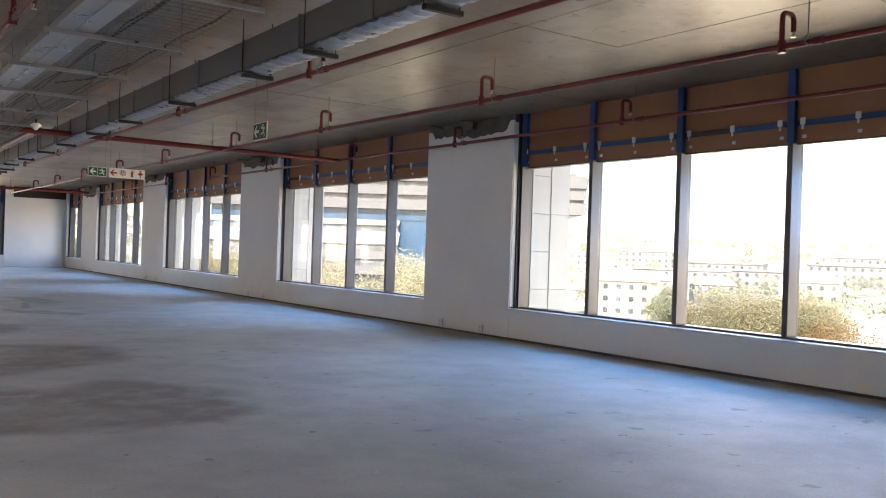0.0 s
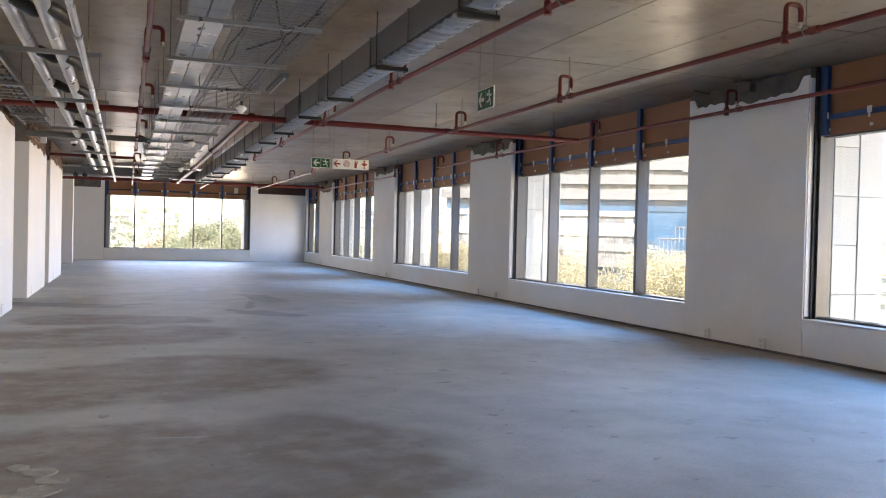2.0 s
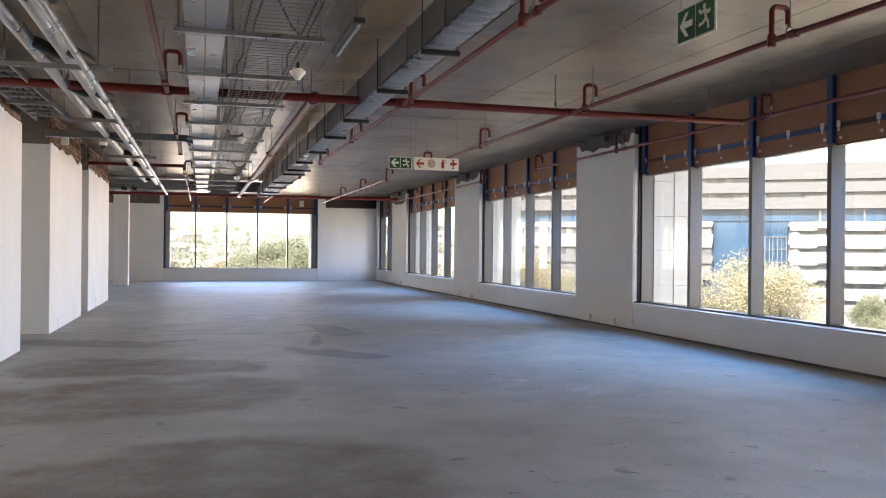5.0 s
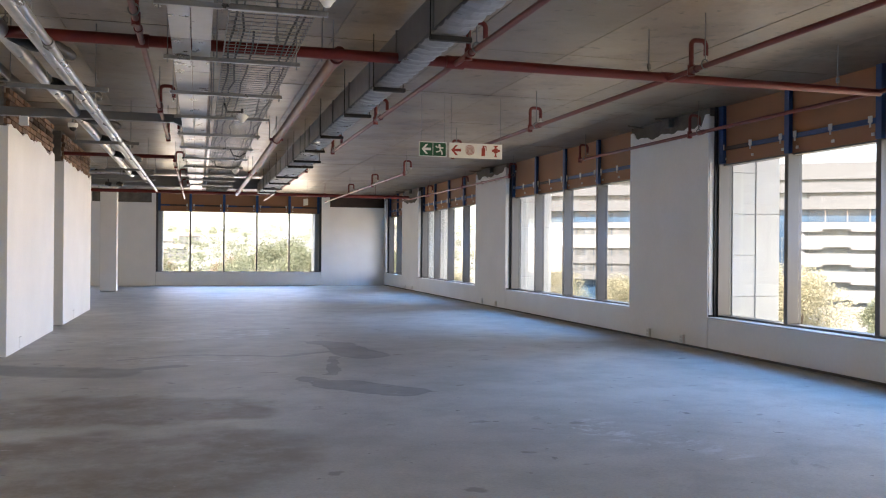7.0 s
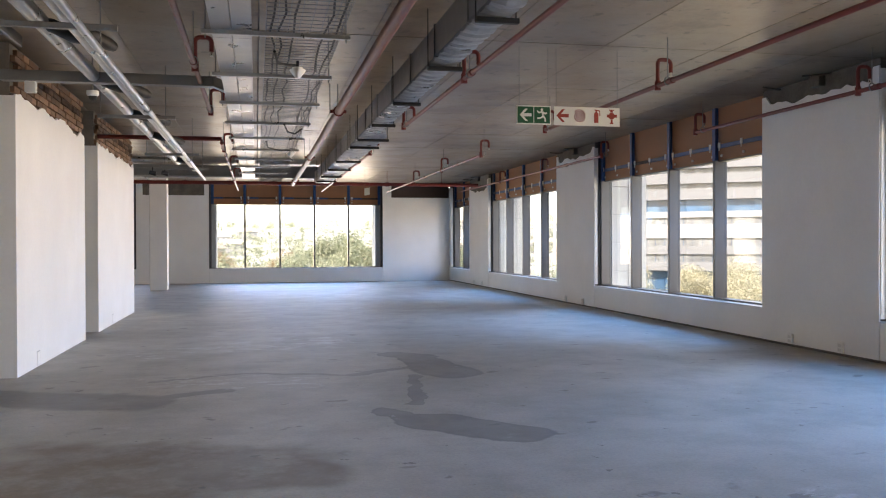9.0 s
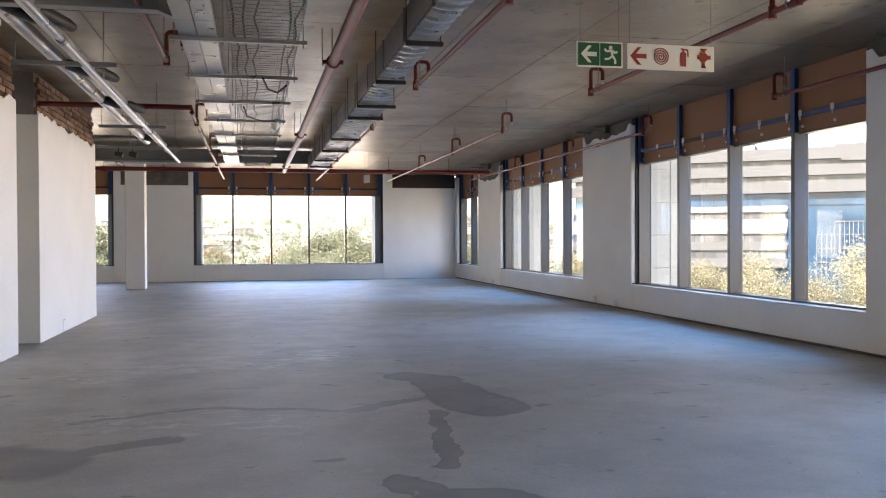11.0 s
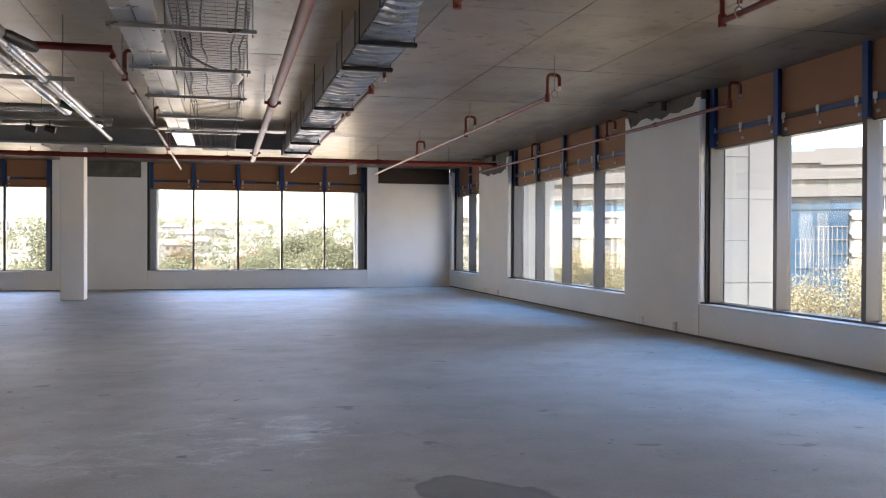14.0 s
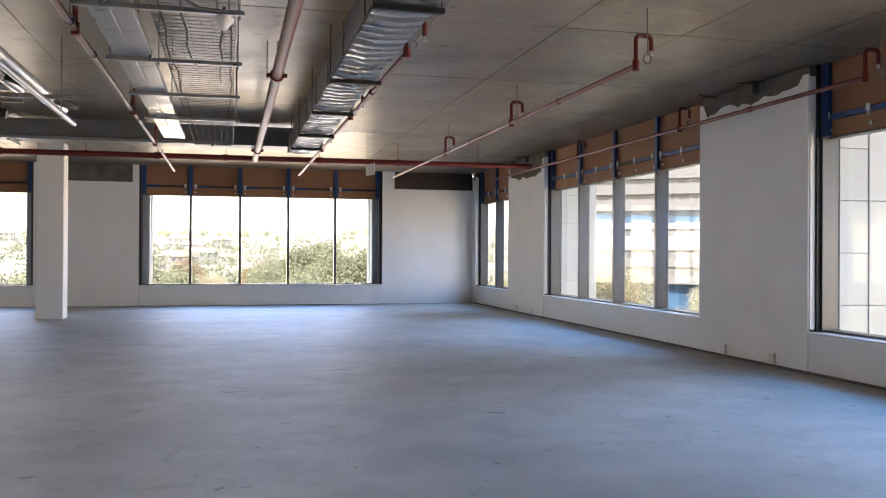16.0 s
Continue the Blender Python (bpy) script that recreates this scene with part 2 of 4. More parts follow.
# ---- structure: floor, soffit, walls ----
def floor_material():
    """Power-floated slab: pale grey with brownish scuffed patches, damp stains, painted shade by the core wall and worn
    glossy streaks.
    """
    m = bpy.data.materials.new("floor_concrete")
    m.use_nodes = True
    n, l = m.node_tree.nodes, m.node_tree.links
    p = n["Principled BSDF"]
    geo = n.new("ShaderNodeNewGeometry")

    def tex(sc, detail, rgh=0.6, stretch=(1, 1, 1), dist=0.0):
        mp = n.new("ShaderNodeMapping")
        mp.inputs["Scale"].default_value = stretch
        l.new(geo.outputs["Position"], mp.inputs[0])
        t = n.new("ShaderNodeTexNoise")
        t.inputs["Scale"].default_value, t.inputs["Detail"].default_value, t.inputs["Roughness"].default_value, t.inputs["Distortion"].default_value = sc, detail, rgh, dist
        l.new(mp.outputs[0], t.inputs["Vector"])
        return t.outputs[0]

    def ramp(v, a, b, lo=0.0, hi=1.0):
        r = n.new("ShaderNodeMapRange")
        r.interpolation_type = "SMOOTHSTEP"
        r.inputs[1].default_value, r.inputs[2].default_value, r.inputs[3].default_value, r.inputs[4].default_value = a, b, lo, hi
        l.new(v, r.inputs[0])
        return r.outputs[0]

    def math_node(op, a, b):
        t = n.new("ShaderNodeMath")
        t.operation = op
        for i, q in enumerate((a, b)):
            if isinstance(q, (int, float)):
                t.inputs[i].default_value = q
            else:
                l.new(q, t.inputs[i])
        return t.outputs[0]

    def mix(f, a, b):
        x = n.new("ShaderNodeMix")
        x.data_type = "RGBA"
        l.new(f, x.inputs[0])
        for i, q in ((6, a), (7, b)):
            if isinstance(q, tuple):
                x.inputs[i].default_value = (*q, 1)
            else:
                l.new(q, x.inputs[i])
        return x.outputs[2]

    def warped(scale, detail, amount):
        """The place on the slab, shifted by noise, so that outlines wander."""
        wt = n.new("ShaderNodeTexNoise")
        wt.inputs["Scale"].default_value, wt.inputs["Detail"].default_value = scale, detail
        l.new(geo.outputs["Position"], wt.inputs["Vector"])
        w = n.new("ShaderNodeVectorMath")
        w.operation = "MULTIPLY_ADD"
        l.new(wt.outputs["Color"], w.inputs[0])
        w.inputs[1].default_value = (amount, amount, 0)
        back = n.new("ShaderNodeVectorMath")
        back.operation = "SUBTRACT"
        l.new(geo.outputs["Position"], back.inputs[0])
        back.inputs[1].default_value = (amount / 2, amount / 2, 0)
        l.new(back.outputs[0], w.inputs[2])
        return w.outputs[0]

    wide, tight = warped(0.9, 6, 1.5), warped(2.4, 4, 0.32)

    def streak(where, a, b, r):
        """How far a place lies inside a rounded streak from a to b: 1 on its middle line, 0 on its outline."""
        def vec(op, p, q):
            t = n.new("ShaderNodeVectorMath")
            t.operation = op
            for i, e in enumerate((p, q)):
                if isinstance(e, tuple):
                    t.inputs[i].default_value = e
                else:
                    l.new(e, t.inputs[i])
            return t
        dx, dy = b[0] - a[0], b[1] - a[1]
        q = dx * dx + dy * dy
        rel = vec("SUBTRACT", where, (a[0], a[1], 0)).outputs[0]
        h = math_node("MULTIPLY", vec("DOT_PRODUCT", rel, (dx, dy, 0)).outputs["Value"], 1 / q)
        h = math_node("MINIMUM", math_node("MAXIMUM", h, 0.0), 1.0)
        foot = n.new("ShaderNodeVectorMath")
        foot.operation = "SCALE"
        foot.inputs[0].default_value = (dx, dy, 0)
        l.new(h, foot.inputs["Scale"])
        off = vec("LENGTH", vec("SUBTRACT", rel, foot.outputs[0]).outputs[0], (0, 0, 0)).outputs["Value"]
        return math_node("SUBTRACT", 1.0, math_node("MULTIPLY", off, 1 / r))

    def most(*vs):
        out = vs[0]
        for v in vs[1:]:
            out = math_node("MAXIMUM", out, v)
        return out

    cloud, mid, fine = tex(0.35, 6), tex(1.6, 8, 0.68), tex(45, 4, 0.7)
    col = mix(ramp(cloud, 0.35, 0.65), (0.41, 0.388, 0.345), (0.52, 0.492, 0.44))
    col = mix(ramp(mid, 0.36, 0.70, 0, 0.5), col, (0.30, 0.28, 0.245))
    # brown scuffed areas on the core side, from the start of the walk to the damp patches
    brown = most(streak(wide, (0.2, 6.9), (2.0, 7.2), 1.3), streak(wide, (-0.4, 9.6), (2.0, 10.4), 1.2), streak(wide, (-0.2, 13.2), (1.5, 13.6), 1.1), streak(wide, (0.1, 15.6), (1.6, 15.3), 0.8))
    brown = math_node("MULTIPLY", ramp(brown, 0.0, 0.32), math_node("MULTIPLY", ramp(tex(0.9, 7, 0.65), 0.34, 0.6, 0.6, 1.0), ramp(tex(2.3, 8, 0.72), 0.36, 0.58, 0.55, 1.0)))
    col = mix(brown, col, (0.21, 0.168, 0.128))
    # damp patches: a fish-shaped one with a trickle, a second one joined to it; shade by the core wall is painted in
    # with them
    wet = most(streak(tight, (3.34, 20.62), (3.62, 20.25), 0.24), streak(tight, (3.58, 20.3), (3.62, 19.5), 0.27), streak(tight, (3.62, 19.4), (3.72, 18.95), 0.36),
               streak(tight, (3.02, 16.6), (3.52, 16.0), 0.30), streak(tight, (2.72, 17.1), (2.9, 16.6), 0.12), streak(tight, (3.3, 18.8), (3.02, 17.3), 0.07),
               streak(tight, (0.7, 19.05), (1.6, 19.42), 0.05), streak(tight, (1.6, 19.42), (2.65, 19.0), 0.05), streak(tight, (2.65, 19.0), (3.3, 19.4), 0.07))
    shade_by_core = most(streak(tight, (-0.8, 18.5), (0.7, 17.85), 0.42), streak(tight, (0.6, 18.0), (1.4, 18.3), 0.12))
    damp = ramp(wet, 0.0, 0.12)
    rim = math_node("MULTIPLY", damp, ramp(wet, 0.34, 0.02))
    damp_and_shade = most(math_node("ADD", math_node("MULTIPLY", damp, 0.56), math_node("MULTIPLY", rim, 0.2)), math_node("MULTIPLY", ramp(shade_by_core, 0.0, 0.3), 0.62))
    col = mix(damp_and_shade, col, (0.105, 0.103, 0.10))
    marks = most(ramp(tex(1.3, 8, 0.72, (1, 1, 1), 0.4), 0.60, 0.72, 0, 0.5), ramp(tex(3.1, 3, 0.5, (0.9, 1.2, 1), 0.3), 0.67, 0.72, 0, 0.6))
    col = mix(marks, col, (0.16, 0.148, 0.13))
    chalky = most(streak(wide, (1.0, 18.95), (2.0, 19.0), 0.6), streak(wide, (0.7, 21.6), (2.5, 22.2), 0.9), streak(wide, (4.6, 14.0), (4.9, 13.2), 0.32))
    pale = most(ramp(tex(2.6, 8, 0.75, (0.7, 1.3, 1), 0.8), 0.62, 0.69, 0, 0.5), math_node("MULTIPLY", ramp(chalky, 0.0, 0.5), ramp(tex(4.0, 8, 0.8, (0.7, 1.3, 1), 0.8), 0.5, 0.6, 0, 0.9)))
    col = mix(pale, col, (0.56, 0.55, 0.53))
    specks = ramp(tex(7.0, 3, 0.6), 0.68, 0.72, 0, 0.75)
    col = mix(specks, col, (0.14, 0.132, 0.125))
    col = mix(ramp(fine, 0.35, 0.75, 0, 0.3), col, (0.21, 0.203, 0.19))
    l.new(col, p.inputs["Base Color"])
    p.inputs["Specular IOR Level"].default_value = 0.4
    rough = math_node("ADD", ramp(mid, 0.3, 0.7, 0.56, 0.66), math_node("MULTIPLY", damp_and_shade, -0.2))
    rough = math_node("SUBTRACT", rough, math_node("MULTIPLY", pale, 0.16))
    l.new(rough, p.inputs["Roughness"])
    bmp = n.new("ShaderNodeBump")
    bmp.inputs["Strength"].default_value, bmp.inputs["Distance"].default_value = 0.13, 0.01
    l.new(math_node("ADD", math_node("MULTIPLY", fine, 0.3), mid), bmp.inputs["Height"])
    l.new(bmp.outputs[0], p.inputs["Normal"])
    return m


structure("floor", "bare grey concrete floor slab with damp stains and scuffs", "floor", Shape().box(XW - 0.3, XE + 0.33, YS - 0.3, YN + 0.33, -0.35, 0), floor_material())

ceiling_shape = Shape().box(XW - 0.3, XE + 0.6, YS - 0.3, YN + 0.6, ZC, ZC + 0.4)
y = 26.08 - 2.5 * 13
while y < YN:
    x = 4.06 - 1.22 * 11
    while x < XE:
        x1, y1 = min(x + 1.22, XE - 0.002), min(y + 2.5, YN - 0.002)
        if x1 - x > 0.05 and y1 - max(y, YS) > 0.05:
            drop = 0.006 + rnd.random() * 0.005
            ceiling_shape.box(max(x, XW) + 0.005, x1 - 0.005, max(y, YS) + 0.005, y1 - 0.005, ZC - drop, ZC + 0.01)
        x += 1.22
    y += 2.5
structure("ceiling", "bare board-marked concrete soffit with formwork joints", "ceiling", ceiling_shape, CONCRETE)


def jagged(shape, p0, p1, out, z0, ztop, rise, seed, thick=0.02):
    """A skin of plaster from p0 to p1 whose upper edge is broken; out is the way that it faces."""
    r = random.Random(seed)
    p0, p1 = Vector((*p0, 0)), Vector((*p1, 0))
    length = (p1 - p0).length
    k = max(4, int(length / 0.09))
    tops, z = [], ztop
    for i in range(k + 1):
        e = min(i, k - i) / k
        z = 0.7 * z + 0.3 * ztop + r.uniform(-0.035, 0.035)
        tops.append(max(z, ztop + rise) if e < 0.06 else z)
    pts = [p0 + Vector((0, 0, z0)), p1 + Vector((0, 0, z0))]
    pts += [p0.lerp(p1, i / k) + Vector((0, 0, min(tops[i], ZC - 0.003))) for i in reversed(range(k + 1))]
    shape.plate(pts, Vector((*out, 0)), thick)


# east wall: piers, walls under the windows, plaster skins
raw, skin = Shape(), Shape()
edges = [YS] + [e for w in EAST for e in w] + [YN + 0.02]
for i in range(0, len(edges), 2):
    a, b = edges[i], edges[i + 1]
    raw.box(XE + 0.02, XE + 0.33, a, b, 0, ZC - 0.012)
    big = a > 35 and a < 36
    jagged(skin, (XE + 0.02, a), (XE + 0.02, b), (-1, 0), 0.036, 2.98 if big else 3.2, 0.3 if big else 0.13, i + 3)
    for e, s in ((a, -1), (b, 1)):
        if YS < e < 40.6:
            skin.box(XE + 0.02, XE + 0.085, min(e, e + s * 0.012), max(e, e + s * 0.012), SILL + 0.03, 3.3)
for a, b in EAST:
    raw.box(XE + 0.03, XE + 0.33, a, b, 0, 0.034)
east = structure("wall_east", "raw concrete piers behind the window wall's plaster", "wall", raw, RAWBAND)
part("plaster", skin, PLASTER, east, "white plaster with a broken upper edge")
for a, b in EAST:
    part("apron", Shape().box(XE + 0.004, XE + 0.33, a + 0.004, b - 0.004, 0.036, SILL - 0.02, 0.004), PLASTER, east, "white plastered wall under the window")

# north wall
raw, skin = Shape(), Shape()
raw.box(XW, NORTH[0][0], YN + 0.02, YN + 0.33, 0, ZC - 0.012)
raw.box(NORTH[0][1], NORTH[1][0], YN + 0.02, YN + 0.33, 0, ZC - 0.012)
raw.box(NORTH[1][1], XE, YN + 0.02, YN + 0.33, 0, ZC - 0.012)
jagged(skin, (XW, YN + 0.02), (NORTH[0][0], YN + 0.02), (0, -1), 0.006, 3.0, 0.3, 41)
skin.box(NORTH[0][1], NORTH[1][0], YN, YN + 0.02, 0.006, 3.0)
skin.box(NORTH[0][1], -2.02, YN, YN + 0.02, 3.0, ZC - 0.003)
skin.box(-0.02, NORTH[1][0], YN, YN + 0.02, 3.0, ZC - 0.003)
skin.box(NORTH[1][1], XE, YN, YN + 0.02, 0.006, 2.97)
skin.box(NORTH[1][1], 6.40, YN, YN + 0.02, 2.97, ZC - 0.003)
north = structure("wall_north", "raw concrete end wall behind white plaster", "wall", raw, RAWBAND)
part("plaster", skin, PLASTER, north, "white plaster with a gap left below the soffit")
for a, b in NORTH:
    part("apron", Shape().box(a + 0.004, b - 0.004, YN + 0.004, YN + 0.33, 0.006, SILL + 0.01, 0.004), PLASTER, north, "white plastered wall under the window")
part("timber_band", Shape().box(6.42, XE - 0.02, YN + 0.004, YN + 0.018, 2.985, ZC - 0.03), DARKWOOD, north, "dark brown board above the plaster")

# walls that close the floor behind and to the west
structure("wall_south", "plain white plastered wall", "wall", Shape().box(XW, XE, YS - 0.3, YS, 0, ZC - 0.012), PLASTER)
structure("wall_west", "plain white plastered wall", "wall", Shape().box(XW - 0.3, XW, YS, YN, 0, ZC - 0.012), PLASTER)

# core walls: plastered blocks with recesses between, brick above the plaster
CORE = [(YS, 17.36), (19.59, 23.19), (24.28, YL)]
brick_mesh = Shape().box(-0.05, 0.0, -0.108, 0.108, -0.032, 0.032, 0.004).mesh("brick", BRICK)
core_walls = []
for i, (a, b) in enumerate(CORE):
    w = structure("wall_core_%d" % (i + 1), "white plastered core wall with raw brickwork above the plaster", "wall", Shape().box(XW, XL - 0.06, a, b, 0, ZC - 0.012), MORTAR)
    s = Shape()
    jagged(s, (XL - 0.02, a), (XL - 0.02, b), (1, 0), 0.006, 2.90, 0.0, 60 + i)
    s.box(XL - 0.06, XL - 0.02, a, b, 0.006, 2.86)
    if a > YS:
        s.box(-2.6, XL, a - 0.02, a, 0.006, 2.88)
    s.box(-2.6 if i < 2 else XW, XL, b, b + 0.02, 0.006, 2.88)
    part("plaster", s, PLASTER, w, "white plaster")
    core_walls.append((w, a, b))
structure("wall_recess", "white plastered back walls of the core recesses", "wall", Shape().box(XW, -2.6, 17.36, 19.59, 0, ZC - 0.012).box(XW, -2.6, 23.19, 24.28, 0, ZC - 0.012), PLASTER)

col = Shape().box(-1.33, -0.84, 36.55, 37.02, 0.004, ZC - 0.013, 0.012)
structure("column", "square white plastered column standing on the slab", "column", col, PLASTER)


# ---- windows ----
def wbox(s, east_side, u0, u1, v0, v1, z0, z1, bevel=0.0):
    if east_side:
        s.box(XE + v0, XE + v1, u0, u1, z0, z1, bevel)
    else:
        s.box(u0, u1, YN + v0, YN + v1, z0, z1, bevel)
    return s


def make_window(k, east_side, a, b, lites):
    head, sill = (HEAD, SILL) if east_side else (HEAD_N, SILL + 0.03)
    win = structure("window_%d" % k, "grey aluminium window with brown boards and blue posts above the glass", "window")
    f = Shape()
    for e, s in ((a, 1), (b, -1)):
        lo, hi = sorted((e + s * 0.012, e + s * 0.075))
        wbox(f, east_side, lo, hi, 0.13, 0.33, sill + 0.005, ZC - 0.003)
    wbox(f, east_side, a + 0.076, b - 0.076, 0.15, 0.33, sill + 0.005, sill + 0.03)
    wbox(f, east_side, a + 0.076, b - 0.076, 0.2, 0.33, head - 0.018, head)
    part("window_frame", f, ALU, win)
    # added panel that keeps sky light out of the slits beside the posts
    part("backing_board", wbox(Shape(), east_side, a + 0.078, b - 0.078, 0.22, 0.30, head + 0.002, ZC - 0.003), BOARD, win, "brown board added behind the posts to block sky at the slits")
    g = Shape()
    for e, s in ((a, 1), (b, -1)):
        lo, hi = sorted((e + s * 0.014, e + s * 0.04))
        wbox(g, east_side, lo, hi, 0.086, 0.128, sill + 0.005, ZC - 0.003)
    part("gasket", g, ALU_DARK, win, "black gasket")
    part("window_sill", wbox(Shape(), east_side, a + 0.004, b - 0.004, -0.012, 0.34, sill - 0.018, sill + 0.004, 0.004), ALU_WHITE, win, "pale sill ledge")
    step = (b - a) / lites
    for i in range(1, lites):
        c = a + i * step
        w = 0.036 if east_side else 0.03
        part("mullion", wbox(Shape(), east_side, c - w, c + w, 0.13 if east_side else 0.22, 0.335, sill + 0.032, head - 0.002, 0.004), ALU, win)
    for i in range(lites):
        u0, u1 = a + i * step, a + (i + 1) * step
        pane = part("pane", wbox(Shape(), east_side, u0 + 0.04, u1 - 0.04, 0.285, 0.297, sill + 0.03, head - 0.018), GLASSM, win)
        pane.visible_shadow = False
        part("board", wbox(Shape(), east_side, u0 + 0.06, u1 - 0.06, 0.19, 0.215, head + 0.004, ZC - 0.003, 0.003), BOARD, win, "brown fibreboard panel")
        zb = head + 0.21
        cut = u0 + (0.55 if (i + k) % 3 == 0 else 1.0) * step if east_side else u0 + 0.45 * step
        part("rail", wbox(Shape(), east_side, u0 + 0.07, cut - 0.07, 0.150, 0.188, zb - 0.03, zb + 0.03, 0.004), BLUE, win, "blue horizontal rail")
        if cut < u1 - 0.1:
            part("rail", wbox(Shape(), east_side, cut - 0.066, u1 - 0.07, 0.150, 0.186, zb - 0.026, zb + 0.026, 0.004), DARKWOOD, win, "dark brown horizontal rail")
        for q in (0.09, 0.5, 0.91) if step > 1.3 and east_side else (0.1, 0.9):
            uq = u0 + q * step
            cs = Shape()
            wbox(cs, east_side, uq - 0.03, uq + 0.03, 0.135, 0.149, zb - 0.02, zb + 0.055, 0.003)
            wbox(cs, east_side, uq - 0.012, uq + 0.012, 0.135, 0.149, zb - 0.07, zb - 0.021, 0.003)
            part("bracket", cs, CLIP, win, "pale steel bracket")
            part("bolt_plate", wbox(Shape(), east_side, uq - 0.022, uq + 0.022, 0.17, 0.189, head + 0.05, head + 0.085, 0.003), CLIP, win, "small pale fixing plate")
    for i in range(lites + 1):
        c = a + i * step
        c = min(max(c, a + 0.11), b - 0.11)
        part("post", wbox(Shape(), east_side, c - 0.046, c + 0.046, 0.125, 0.185, head + 0.002, ZC - 0.004, 0.005), BLUE, win, "blue steel post")
    return win


for k, (a, b) in enumerate(EAST):
    make_window(k + 1, True, a, b, 4 if b - a > 4 else 2)
for k, (a, b) in enumerate(NORTH):
    make_window(k + 7, False, a, b, 5)


# ---- cladding outside the piers ----
def pilaster(name, east_side, u0, u1):
    ob = structure(name, "pale panelled cladding outside a pier", "cladding")
    core = Shape()
    wbox(core, east_side, u0 + 0.03, u1 - 0.03, 0.34, 0.70, -14, 9)
    wbox(core, east_side, u0 + 0.03, u1 - 0.03, 0.705, 1.09, -14, 9)
    part("backing", core, CLAD, ob)
    for i in range(-4, 8):
        z0 = 0.763 + 0.583 * i
        part("panel", wbox(Shape(), east_side, u0, u1, 0.36, 0.73, z0 + 0.003, z0 + 0.58, 0.004), CLAD, ob)
        if i % 2 == 0:
            part("panel", wbox(Shape(), east_side, u0 - 0.012, u1 + 0.012, 0.733, 1.12, z0 + 0.003, z0 + 1.163, 0.004), CLAD, ob)


for i in range(2, len(edges) - 2, 2):
    pilaster("cladding_%d" % (i // 2), True, edges[i] - 0.06, edges[i + 1] + 0.06)
pilaster("cladding_7", False, NORTH[0][1] - 0.22, NORTH[1][0] + 0.22)
pilaster("cladding_8", False, NORTH[1][1] - 0.22, XE - 0.3)


# ---- services under the soffit ----
def along_y(x, z, y0, y1):
    return [(x, y0, z), (x, y1, z)]


def sprinkler_hook(pipe, x, y, z, side=1):
    """A riser that loops over and holds a sprinkler head."""
    t, r = z + 0.27, 0.021
    pts = [(x, y, z)] + [(x, y, t - 0.045)] + [(x + side * (0.045 - 0.045 * math.cos(q)), y, t - 0.045 + 0.045 * math.sin(q)) for q in (0.4, 0.8, 1.2, 1.57)]
    pts += [(x + side * (0.10 + 0.045 * math.sin(q)), y, t - 0.045 + 0.045 * math.cos(q)) for q in (0.0, 0.4, 0.8, 1.2, 1.57)] + [(x + side * 0.145, y, t - 0.13)]
    part("riser", Shape().tube(pts, r, 8).tube([(x, y, z - 0.045), (x, y, z + 0.05)], 0.032, 8), RED, pipe, smooth=True)
    h = Shape().tube([(x + side * 0.145, y, t - 0.13), (x + side * 0.145, y, t - 0.165)], 0.012, 8).tube([(x + side * 0.145, y, t - 0.165), (x + side * 0.145, y, t - 0.17)], 0.022, 8)
    part("sprinkler_head", h, BRASS, pipe, "chrome sprinkler head")
    hy = y - 0.22
    g = Shape().tube([(x, hy, z + 0.05), (x, hy, ZC - 0.011)], 0.005, 6)
    ring = [(x + 0.035 * math.sin(q), hy, z + 0.012 + 0.04 * math.cos(q)) for q in [i * math.pi / 6 for i in range(13)]]
    part("hanger", g.tube(ring, 0.006, 6), GALV_DULL, pipe, "threaded rod hanger")


def sprinkler_pipe(x, z, y0, y1, hooks, lean=0.0, r=0.024, side=1):
    p = thing("sprinkler_pipe", "dark red painted sprinkler pipe hung under the soffit", "pipe", group="sprinkler pipes")
    def at(yy):
        return x + max(0.0, 11.0 - yy) * lean

    part("pipe", Shape().tube([(at(y0), y0, z), (at(min(11.0, y1)), min(11.0, y1), z), (at(y1), y1, z)] if y0 < 11 else along_y(x, z, y0, y1), r, 12), RED, p, smooth=True)
    yy = y0 + 1.9
    while yy < y1 - 0.5:
        part("coupling", Shape().tube(along_y(at(yy), z, yy - 0.04, yy + 0.04), r + 0.009, 12), RED, p, smooth=True)
        yy += 3.6
    for h in hooks:
        sprinkler_hook(p, at(h), h, z, side)
    return p


ROWS_A = [3.9, 7.5, 11.05, 14.45, 18.3, 21.88]
ROWS_B = [25.5, 29.0, 32.5]
for x, z, lean in ((1.17, 2.97, 0.0), (3.70, 2.97, 0.028), (5.74, 2.97, 0.040), (8.08, 2.99, 0.0)):
    sprinkler_pipe(x, z, -5.5, 21.9 if x > 2 else 21.0, ROWS_A if x > 2 else [3.9, 7.2, 10.6, 14.1, 18.2, 20.98], lean)
    sprinkler_pipe(x, z, 25.48 if x > 2 else 24.4, 37.2 if x > 2 else 37.0, ROWS_B if x > 2 else [25.4, 29.3, 32.4])

